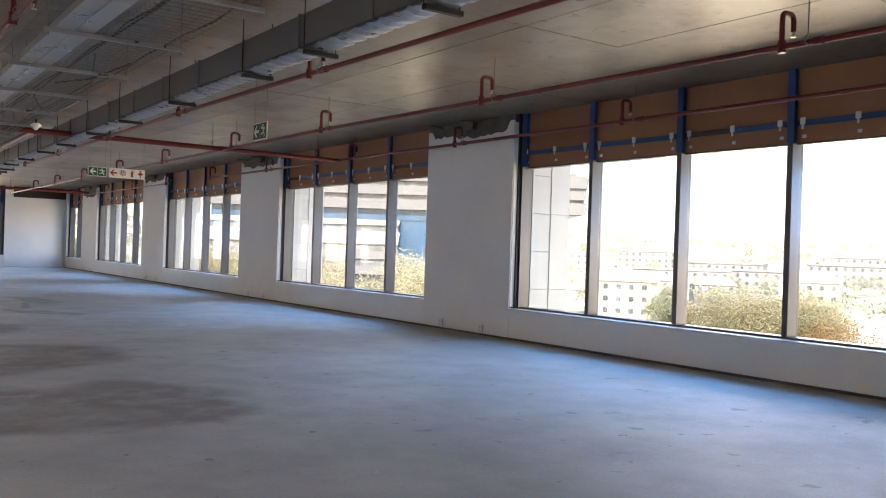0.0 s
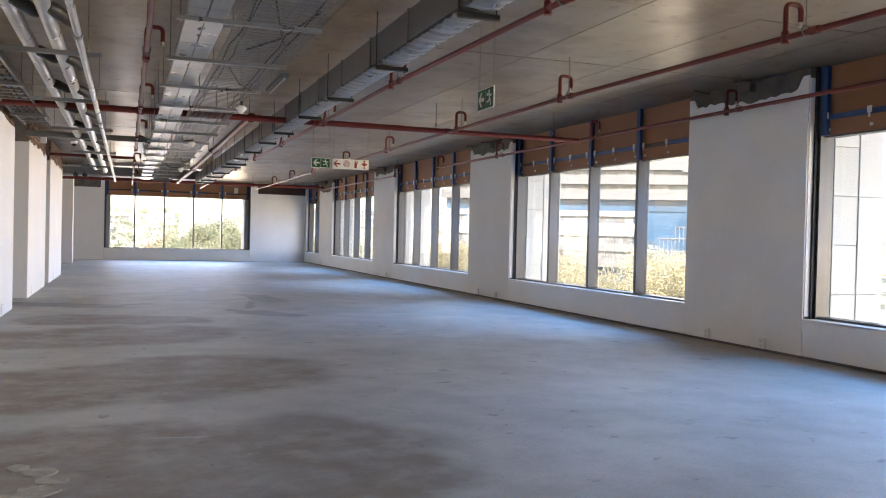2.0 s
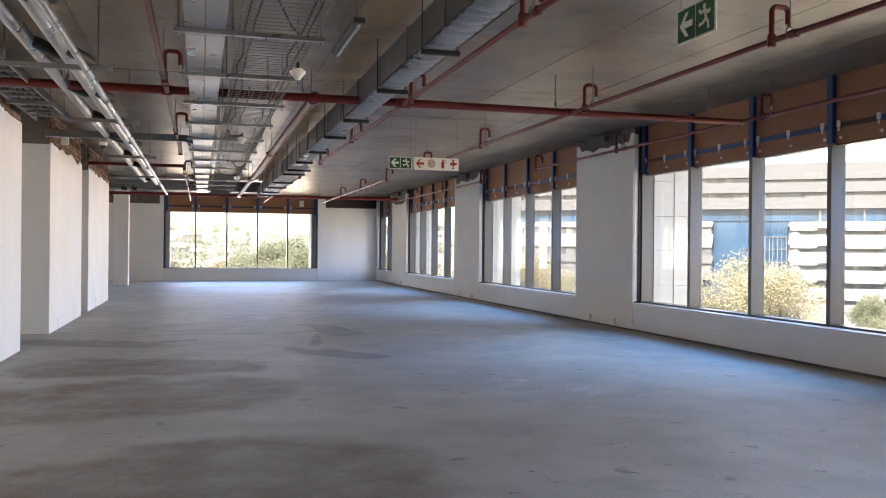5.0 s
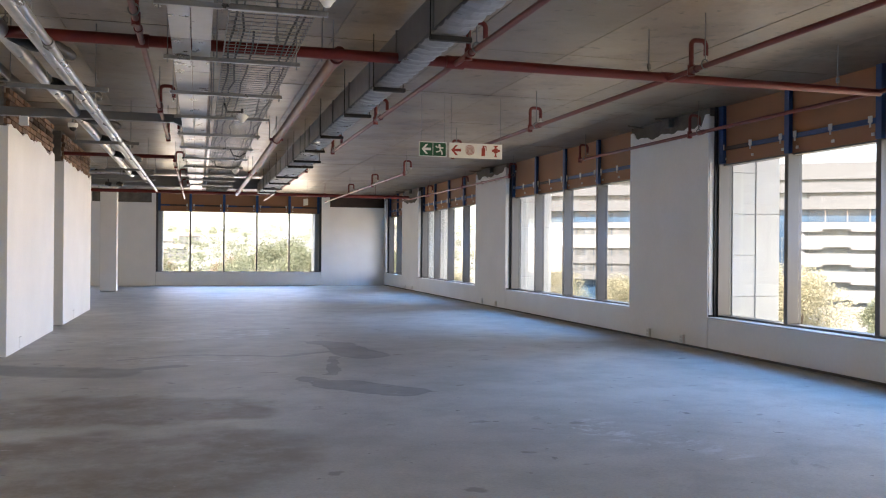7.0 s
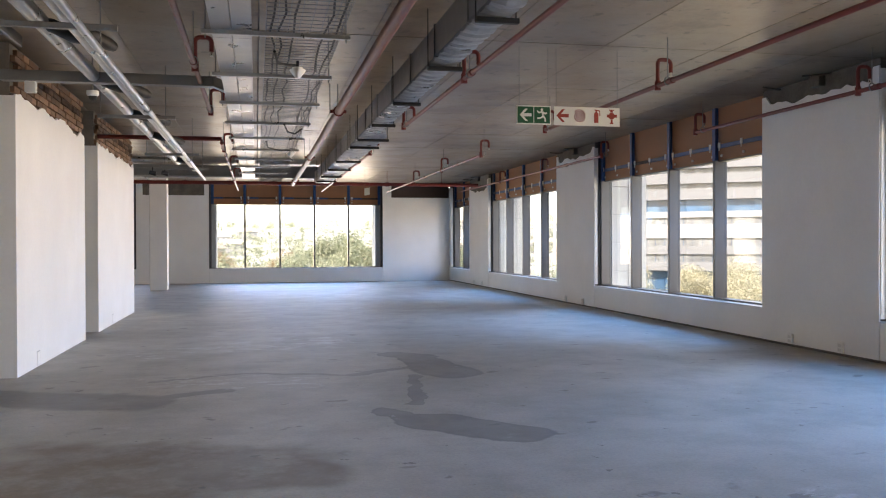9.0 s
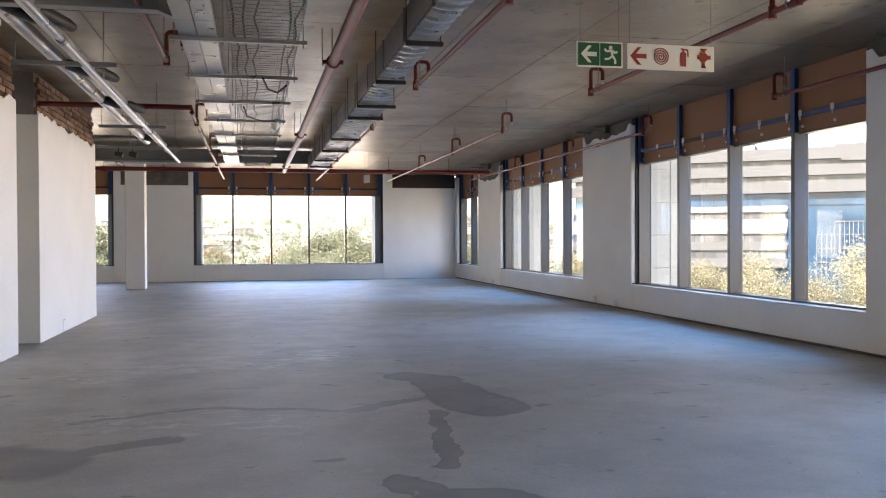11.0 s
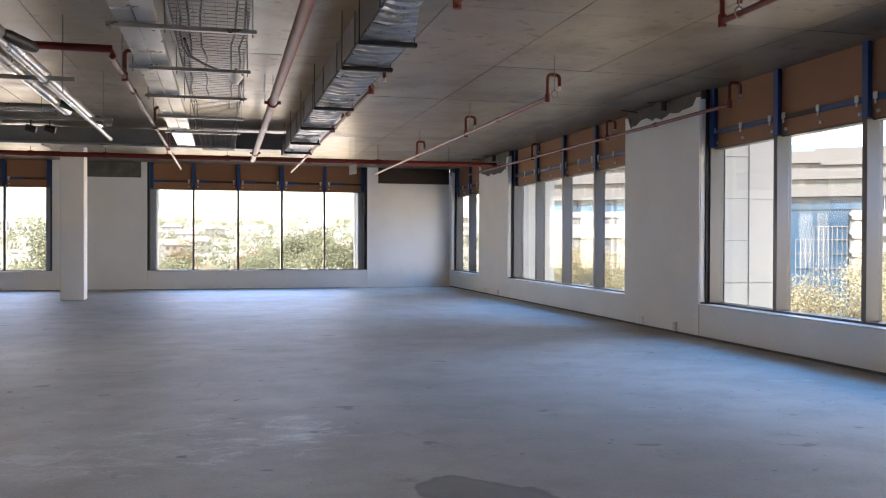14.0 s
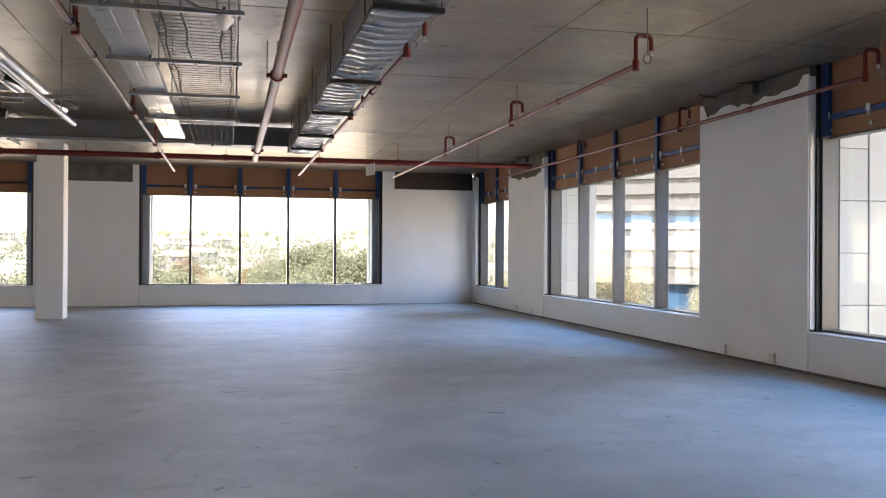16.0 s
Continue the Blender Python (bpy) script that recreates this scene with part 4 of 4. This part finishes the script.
for y in (2.6, 10.75, 11.85, 19.13, 20.13, 27.53, 28.58, 36.0, 37.0):
    socket(XE - 0.0005, y, 0.105)
for y in (16.15, 20.45, 25.65):
    ob = thing("wall_box", "flush white outlet box outlined on the core wall", "socket", at=pose(XL + 0.0005, y, 0.095, 0, 0, -90), group="wall boxes")
    part("plate", Shape().box(-0.06, 0.06, 0, 0.006, -0.075, 0.075, 0.002), PLASTER, ob)
    part("rim", Shape().box(-0.068, -0.061, 0, 0.004, -0.08, 0.08).box(-0.061, 0.068, 0, 0.004, 0.076, 0.082), GALV_DULL, ob)

# conduit stubs and fixings left above the pier plaster
for a, b in ((10.1, 12.4), (18.5, 20.8), (26.9, 29.2), (35.3, 37.65)):
    c = (a + b) / 2
    st = thing("conduit_stub", "dark conduit stubs and a steel bracket above a pier", "conduit", at=pose(XE - 0.06, c, ZC - 0.06), group="pier fixings")
    part("stub", Shape().tube([(0.05, 0.7, 0.0), (-0.30, 0.55, 0.0)], 0.011, 8), RAWBAND, st)
    part("stub", Shape().tube([(0.05, -0.35, 0.015), (-0.22, -0.15, 0.015)], 0.011, 8), RAWBAND, st)
    part("bracket", Shape().box(-0.02, 0.07, -0.2, 0.0, -0.10, 0.04, 0.006), RAWBAND, st, "rough concrete lump")

# floor: grouted core hole near the start of the walk
patch = Shape()
prng = random.Random(5)
for i in range(9):
    ang = i * 0.7
    px, py, pr = 0.22 * math.cos(ang), 0.3 * math.sin(ang), prng.uniform(0.06, 0.11)
    k = 10
    ring = [(px + pr * prng.uniform(0.75, 1.15) * math.cos(2 * math.pi * j / k), py + pr * prng.uniform(0.75, 1.15) * math.sin(2 * math.pi * j / k), 0.0005) for j in range(k)]
    patch.plate(ring, (0, 0, 1), prng.uniform(0.006, 0.014))
GROUT = material("rough_grout", (0.40, 0.36, 0.30), 0.85, vary=0.3, scale=12, fine=60, bump=0.7, stain=(0.2, 0.18, 0.15), stain_amount=0.6, stain_scale=9)
thing("grout_patch", "rough lumpy grout patch on the concrete floor", "patch", at=pose(0.45, 6.92, 0), shape=patch, mat=GROUT)

# ---- outside ----
def land(x, y):
    """Height of the ground: flat by the building, rising to low hills far off."""
    d = math.hypot(x, y)
    t = min(max((d - 230) / 700, 0), 1)
    t = t * t * (3 - 2 * t)
    return -14 + t * (30 + 9 * noise.noise((x / 260, y / 260, 0.3)))


GROUND = material("dry_ground_and_paving", (0.30, 0.29, 0.26), 0.9, vary=0.35, scale=0.02, fine=0.3, bump=0.0, stain=(0.10, 0.115, 0.06), stain_amount=0.9, stain_scale=0.035)
g = Shape()
rings = [0, 8, 20, 40, 70, 110, 160, 220, 280, 350, 430, 520, 640, 800, 1000, 1400, 2200, 4000]
seg = 96
for r in rings:
    for k in range(seg):
        a = 2 * math.pi * k / seg
        x, y = r * math.cos(a), 20 + r * math.sin(a)
        g.v.append((x, y, land(x, y)))
for i in range(len(rings) - 1):
    for k in range(seg):
        q = (k + 1) % seg
        g.f.append((i * seg + k, i * seg + q, (i + 1) * seg + q, (i + 1) * seg + k))
structure("ground", "dry ground, paving and low hills round the building", "ground", g, GROUND)
structure("lower_storeys", "pale storeys under this floor", "facade", Shape().box(XW - 0.3, XE + 0.30, YS - 0.3, YN + 0.30, -14.0, -0.36), CLAD)
structure("upper_storeys", "pale storeys over this floor", "facade", Shape().box(XW - 0.3, XE + 0.9, YS - 0.3, YN + 0.9, ZC + 0.42, 12), CLAD)

WHITEWALL = material("white_concrete_facade", (0.18, 0.183, 0.183), 0.7, vary=0.10, scale=0.15, fine=2, bump=0.0, stain=(0.17, 0.175, 0.175), stain_amount=0.3, stain_scale=0.08)
GREYGLASS = material("grey_green_glazing", (0.075, 0.09, 0.094), 0.2, vary=0.3, scale=0.25, fine=1, bump=0.0, per_piece=0.3)
BLUEGLASS = material("dark_blue_glazing", (0.026, 0.066, 0.118), 0.15, vary=0.25, scale=0.12, fine=1, bump=0.0, per_piece=0.2)
CROWN = material("pale_blue_roof_fascia", (0.12, 0.26, 0.36), 0.4, vary=0.1, scale=0.2, bump=0.0)
GREYBAND = material("grey_concrete_facade", (0.098, 0.102, 0.104), 0.7, vary=0.10, scale=0.15, fine=2, bump=0.0, stain=(0.08, 0.084, 0.086), stain_amount=0.4, stain_scale=0.08)
# broken reflections of the surroundings are painted into this glass as pale and dark blotches
PALEGLASS = material("pale_glazing_painted_reflections", (0.125, 0.13, 0.13), 0.18, vary=0.5, scale=0.5, fine=1.5, bump=0.0, stain=(0.05, 0.055, 0.06), stain_amount=0.8, stain_scale=0.35, per_piece=0.25)

office = thing("office_building", "white and grey banded office building with dark blue glazing", "building", at=pose(113, 158, 0, 0, 0, -36))
part("core", Shape().box(-54, 23.5, 1.2, 28, -14, 9.9), BLUEGLASS, office, "dark blue glazed core")
part("overhang", Shape().plate([(-54, 1.2, 9.9), (29, 1.2, 9.9), (30.6, 1.2, 18.4), (-54, 1.2, 18.4)], (0, 1, 0), 26), GREYGLASS, office, "teal glazed upper storeys over the end")


def band(u0, u1, z0, z1, out=0.0, mat=WHITEWALL, cut=0.35):
    """A spandrel with chamfered ends, proud of the glazing."""
    h = min((z1 - z0) / 2, cut)
    pts = [(u0, z0 + h), (u0 + h, z1), (u1 - h, z1), (u1, z1 - h), (u1 - h, z0), (u0 + h, z0)]
    part("spandrel", Shape().plate([(a, -out, b) for a, b in pts], (0, 1, 0), 1.3 + out), mat, office)


def strip(u0, u1, z0, z1, mat=GREYGLASS, step=3.2, out=0.0):
    u = u0
    while u < u1 - 0.2:
        e = min(u + step, u1)
        part("window", Shape().box(u + 0.06, e - 0.06, 0.5 - out, 0.7 - out, z0, z1), mat, office)
        u = e


# upper storeys: grey bands over thin ribbons of glass, deeper to the east
for z0, z1 in ((10.0, 12.1), (13.3, 15.3), (16.4, 18.6)):
    band(-55, 30, z0, z1, 0.5, GREYBAND)
for z0, z1 in ((12.1, 13.3), (15.3, 16.4)):
    strip(-54, -4, z0, z1, PALEGLASS, 1.6)
    strip(-4, 29, z0, z1, GREYGLASS)
band(6, 30, 12.1, 12.6, 0.5, GREYBAND)
band(-2, 30, 15.9, 16.4, 0.5, GREYBAND)
part("parapet", Shape().box(-14, -3, 2.5, 4.0, 18.6, 20.2), CROWN, office, "pale blue roof fascia")
part("parapet", Shape().box(-3, 28, 2.5, 4.0, 18.6, 19.4), GREYBAND, office)
part("plant_room", Shape().box(-45, -18, 8, 20, 17.0, 20.5), WHITEWALL, office)
# recessed storey under the bands, and posts on the terrace
strip(-54, 23, 7.6, 10.0, BLUEGLASS, 2.6, -0.4)
for u in (9, 13, 17, 21):
    part("post", Shape().box(u - 0.12, u + 0.12, 0.2, 0.45, 7.0, 10.0), WHITEWALL, office)
# west wing: pale bands and glass with painted reflections over a dark base
part("wing", Shape().box(-54, -11.5, -0.9, 1.2, -4.6, 7.4, 0.1), BLUEGLASS, office, "dark glazed wing")
for z0, z1 in ((6.3, 7.5), (2.1, 4.9), (-1.2, 0.5), (-4.6, -2.8)):
    band(-54, -11.2, z0, z1, 1.6, WHITEWALL if z0 > 2 else GREYBAND)
for z0, z1 in ((4.9, 6.3), (0.5, 2.1), (-2.8, -1.2)):
    strip(-53.5, -11.5, z0, z1, PALEGLASS, 1.9, 1.6)
strip(-54, -11.5, -9.5, -4.8, BLUEGLASS, 2.4)
# middle: blue curtain wall with a stepped pale grid
for u0, top in ((-6.2, 1.9), (-3.0, 4.4), (0.2, 4.4)):
    for i in range(4):
        u = u0 + i * 0.85
        part("mullion", Shape().box(u, u + 0.1, 0.9, 1.18, -12, top), WHITEWALL, office)
for z, u0 in ((4.3, -3.0), (1.8, -6.2), (-0.9, -6.2), (-3.6, -6.2)):
    part("transom", Shape().box(u0, 3.2, 0.88, 1.17, z, z + 0.11), WHITEWALL, office)
# east wing: stacked white storeys, their ribbons of glass narrow at the end and deeper along the front
for top, bottom, z0, z1 in ((7.4, 6.1, 4.8, 6.1), (4.8, 2.6, 1.3, 2.6), (1.3, -0.8, -2.2, -0.8), (-2.2, -4.2, -5.8, -4.2), (-5.8, -7.6, -9.0, -7.6), (-9.0, -14.0, -14.0, -14.0)):
    band(3.0, 24.0, bottom, top, 1.4, WHITEWALL, 0.5)
    if z1 > z0:
        strip(4.2, 23.5, z0, z1, GREYGLASS, 3.0, 0.6)
        band(3.4, 8.5, z1 - 0.5, z1, 1.38, WHITEWALL, 0.24)
        band(13.5, 20.5, z1 - 0.5, z1, 1.38, WHITEWALL, 0.24)
part("end_wall", Shape().tube([(4.4, 0.2, -14), (4.4, 0.2, 6.7), (4.4, 0.2, 7.2)], [1.25, 1.25, 0.9], 20), WHITEWALL, office, smooth=True)


def leaf_material(name, base, tip):
    m = material(name, base, 0.7, vary=0.3, scale=0.8, fine=6, bump=0.0, stain=tip, stain_amount=0.8, stain_scale=0.5, per_piece=0.15)
    n, l = m.node_tree.nodes, m.node_tree.links
    p = n["Principled BSDF"]
    tl, mx = n.new("ShaderNodeBsdfTranslucent"), n.new("ShaderNodeMixShader")
    mx.inputs[0].default_value = 0.4
    l.new(p.inputs["Base Color"].links[0].from_socket, tl.inputs[0])
    l.new(p.outputs[0], mx.inputs[1]), l.new(tl.outputs[0], mx.inputs[2])
    l.new(mx.outputs[0], n["Material Output"].inputs[0])
    return m


LEAF_GREEN = leaf_material("green_leaves", (0.19, 0.215, 0.14), (0.24, 0.235, 0.15))
LEAF_OLIVE = leaf_material("olive_leaves", (0.20, 0.20, 0.115), (0.25, 0.20, 0.11))
LEAF_YELLOW = leaf_material("autumn_leaves", (0.37, 0.345, 0.235), (0.32, 0.305, 0.19))
LEAF_RUST = leaf_material("rust_leaves", (0.22, 0.13, 0.06), (0.16, 0.12, 0.05))
BARK = material("bark", (0.10, 0.075, 0.055), 0.9, vary=0.3, scale=2, bump=0.3)


def crown_shape(seed, height, radius, leaves, size):
    r = random.Random(seed)
    lobes = []
    for i in range(11):
        a, q = r.uniform(0, 6.28), r.uniform(0.0, 0.75)
        lobes.append((radius * q * math.cos(a), radius * q * math.sin(a), height * r.uniform(0.45, 0.86), radius * r.uniform(0.28, 0.5)))
    g = np.random.default_rng(seed)
    lob = np.array(lobes)[g.integers(0, len(lobes), leaves)]
    d = g.normal(size=(leaves, 3)) * (1, 1, 0.85)
    d /= np.linalg.norm(d, axis=1)[:, None]
    c = lob[:, :3] + d * lob[:, 3:] * (g.random((leaves, 1)) ** 0.4) * g.uniform(0.85, 1.12, (leaves, 1))
    u = g.normal(size=(leaves, 3))
    u /= np.linalg.norm(u, axis=1)[:, None]
    v = np.cross(u, g.normal(size=(leaves, 3)))
    v /= np.linalg.norm(v, axis=1)[:, None]
    k = size * g.uniform(0.5, 1.3, (leaves, 1))
    s = Shape()
    s.v = np.stack([c - u * k, c + v * k * 0.6, c + u * k, c - v * k * 0.6], axis=1).reshape(-1, 3).tolist()
    s.f = np.arange(leaves * 4).reshape(-1, 4).tolist()
    return s, lobes


def make_tree(label, seed, height, radius, mat, leaves=2600, size=0.26):
    t = thing("tree", label, "tree", at=pose(0, -3000, -14))
    s, lobes = crown_shape(seed, height, radius, leaves, size)
    wood = Shape().tube([(0, 0, 0), (0.1, 0, height * 0.25), (0.0, 0.15, height * 0.5), (0.1, 0.1, height * 0.75)], [height * 0.022, height * 0.017, height * 0.012, height * 0.005], 8)
    for lx, ly, lz, lr in lobes[:8]:
        wood.tube([(0.05, 0.05, height * 0.3), (lx * 0.5, ly * 0.5, lz * 0.75), (lx, ly, lz)], [height * 0.01, height * 0.006, height * 0.002], 6)
    part("trunk", wood, BARK, t)
    me = bpy.data.meshes.new("crown")
    me.from_pydata(s.v, [], s.f)
    me.materials.append(mat)
    part("crown", me, mat, t)
    return t


def plant(t, x, y, scale, turn, first=[]):
    m = pose(x, y, land(x, y), 0, 0, turn) @ Matrix.Diagonal((scale, scale, scale, 1))
    if t.name not in first:
        first.append(t.name)
        t.matrix_basis = m
        return t
    return copy_thing(t, m @ Matrix.Diagonal((1 / t.scale[0], 1 / t.scale[1], 1 / t.scale[2], 1)))


trng = random.Random(11)
autumn = make_tree("broad tree with yellow autumn leaves beside the street", 1, 13.0, 4.2, LEAF_YELLOW, 46000, 0.06)
autumn_b = make_tree("rounded tree with golden autumn leaves", 2, 12.4, 3.8, LEAF_YELLOW, 36000, 0.064)
green = make_tree("broad green tree with a dense crown", 3, 14.0, 5.6, LEAF_GREEN, 14000, 0.15)
olive = make_tree("broad olive-green tree with a few turning leaves", 6, 13.6, 5.8, LEAF_OLIVE, 60000, 0.075)
rusty = make_tree("half-bare tree with rust-coloured leaves", 4, 12.0, 4.4, LEAF_RUST, 12000, 0.09)
for i in range(8):
    yy = 55 + i * 5.6 + trng.uniform(-1, 1)
    plant((autumn, autumn_b)[i % 2], 37.5 + trng.uniform(-2.5, 2.5), yy, trng.choice((0.98, 1.08, 1.16, 1.24)), trng.uniform(0, 360))
for x, y, sc, kind in ((61, 43.5, 1.0, olive), (67, 43, 0.92, olive), (64, 36.5, 0.95, rusty), (-15, 118, 1.25, green), (-8, 123, 1.15, green), (-3, 117, 1.0, green), (-6, 104, 0.75, autumn_b), (2, 112, 0.8, green), (7, 109, 0.9, green), (11, 116, 1.0, autumn_b), (14, 107, 0.92, green), (17, 152, 1.25, green), (22, 150, 1.2, green), (82, 96, 0.75, green), (104, 88, 0.8, green), (118, 96, 0.7, rusty), (72, 70, 0.55, green), (90, 60, 0.7, autumn_b)):
    plant(kind, x, y, sc, trng.uniform(0, 360))
for i in range(52):
    x, y = trng.uniform(-75, 70), trng.uniform(140, 225)
    if i < 22:
        x, y = trng.uniform(-34, 34), trng.uniform(98, 138)
    plant((green, green, autumn_b, rusty)[trng.randrange(4)], x, y, trng.uniform(0.7, 1.12) * (1.1 if y > 150 else 0.9), trng.uniform(0, 360))

ROOF = material("clay_roof", (0.27, 0.22, 0.19), 0.8, vary=0.2, scale=0.5, bump=0.0, per_piece=0.3)
BUFF = material("buff_render", (0.50, 0.44, 0.34), 0.8, vary=0.08, scale=0.3, bump=0.0, per_piece=0.15)


def make_house(name, label, w, d, storeys, wall, flat):
    h = thing(name, label, "building", at=pose(0, -3000, -14))
    top = storeys * 3.0
    part("wall", Shape().box(-w / 2, w / 2, -d / 2, d / 2, -4, top), wall, h)
    if flat:
        part("roof", Shape().box(-w / 2 - 0.4, w / 2 + 0.4, -d / 2 - 0.4, d / 2 + 0.4, top, top + 0.6), WHITEWALL, h)
    else:
        part("roof", Shape().plate([(-w / 2 - 0.5, -d / 2 - 0.5, top), (w / 2 + 0.5, -d / 2 - 0.5, top), (w / 2 - 1.5, 0, top + 2.6), (-w / 2 + 1.5, 0, top + 2.6)], (0, 1, 0), 0.01).plate(
            [(-w / 2 - 0.5, -d / 2 - 0.5, top + 0.0), (-w / 2 - 0.5, d / 2 + 0.5, top), (-w / 2 + 1.5, 0, top + 2.6)], (1, 0, 0), 0.01).plate(
            [(w / 2 + 0.5, -d / 2 - 0.5, top), (w / 2 + 0.5, d / 2 + 0.5, top), (w / 2 - 1.5, 0, top + 2.6)], (-1, 0, 0), 0.01), ROOF, h)
    n = max(3, int(w / 3.2))
    for f in range(storeys):
        for i in range(n):
            u = -w / 2 + (i + 0.5) * w / n
            part("window", Shape().box(u - 0.65, u + 0.65, -d / 2 - 0.06, -d / 2 + 0.1, f * 3 + 0.9, f * 3 + 2.3), GREYGLASS, h)
    return h


villa = make_house("house", "buff three-storey house with a clay roof", 16, 10, 3, BUFF, False)
cottage = make_house("house", "pale house with a clay roof on the slope", 13, 9, 2, WHITEWALL, False)
block = make_house("apartment_block", "long white flat-roofed block on the hillside", 34, 12, 3, WHITEWALL, True)


def settle(h, x, y, seen=[]):
    m = pose(x, y, land(x, y), 0, 0, -math.degrees(math.atan2(x, y)) + trng.uniform(-14, 14))
    if h.name not in seen:
        seen.append(h.name)
        h.matrix_basis = m
        return h
    return copy_thing(h, m)


settle(villa, 166, 156)
settle(block, 318, 240)
settle(block, 360, 206)
settle(block, 300, 330)
for i in range(46):
    bearing, d = radians(trng.uniform(-22, 78)), trng.uniform(240, 620)
    if not (28 < math.degrees(bearing) < 45 and d < 260):
        far = math.degrees(bearing) < 24
        settle(cottage if far else (cottage, villa, cottage, block)[i % 4], (d + 160 * far) * math.sin(bearing), (d + 160 * far) * math.cos(bearing))

wrng = random.Random(21)
woods = Shape()
for i in range(1700):
    bearing, d = radians(wrng.uniform(-40, 90)), 230 + 620 * wrng.random()
    cx, cy = d * math.sin(bearing), d * math.cos(bearing)
    cz = land(cx, cy)
    hh, rr = wrng.uniform(5, 10), wrng.uniform(2.5, 5)
    for j in range(60):
        c = Vector((cx + wrng.gauss(0, rr * 0.5), cy + wrng.gauss(0, rr * 0.5), cz + hh * (0.35 + 0.6 * wrng.random())))
        u = Vector((wrng.gauss(0, 1), wrng.gauss(0, 1), wrng.gauss(0, 1))).normalized()
        v = u.orthogonal().normalized()
        o = len(woods.v)
        woods.v += [tuple(c - u * 0.55), tuple(c + v * 0.4), tuple(c + u * 0.55), tuple(c - v * 0.4)]
        woods.f.append((o, o + 1, o + 2, o + 3))
me = bpy.data.meshes.new("far_trees")
me.from_pydata(woods.v, [], woods.f)
me.materials.append(LEAF_GREEN)
tagged(new("far_trees", me), "far green trees scattered over the low hills", "trees", kind="stuff")

# ---- pieces of the core walls ----
for w, a, b in core_walls:
    y0 = max(a, 12.0)
    r = 0
    z = 2.95
    while z < ZC - 0.05:
        y = y0 + (0.115 if r % 2 else 0.0) + 0.12
        while y < b - 0.11:
            part("brick", brick_mesh, BRICK, w, at=pose(XL - 0.012 + (0.004 if (int(y * 9) + r) % 3 else -0.004), y, z))
            y += 0.232
        z += 0.078
        r += 1
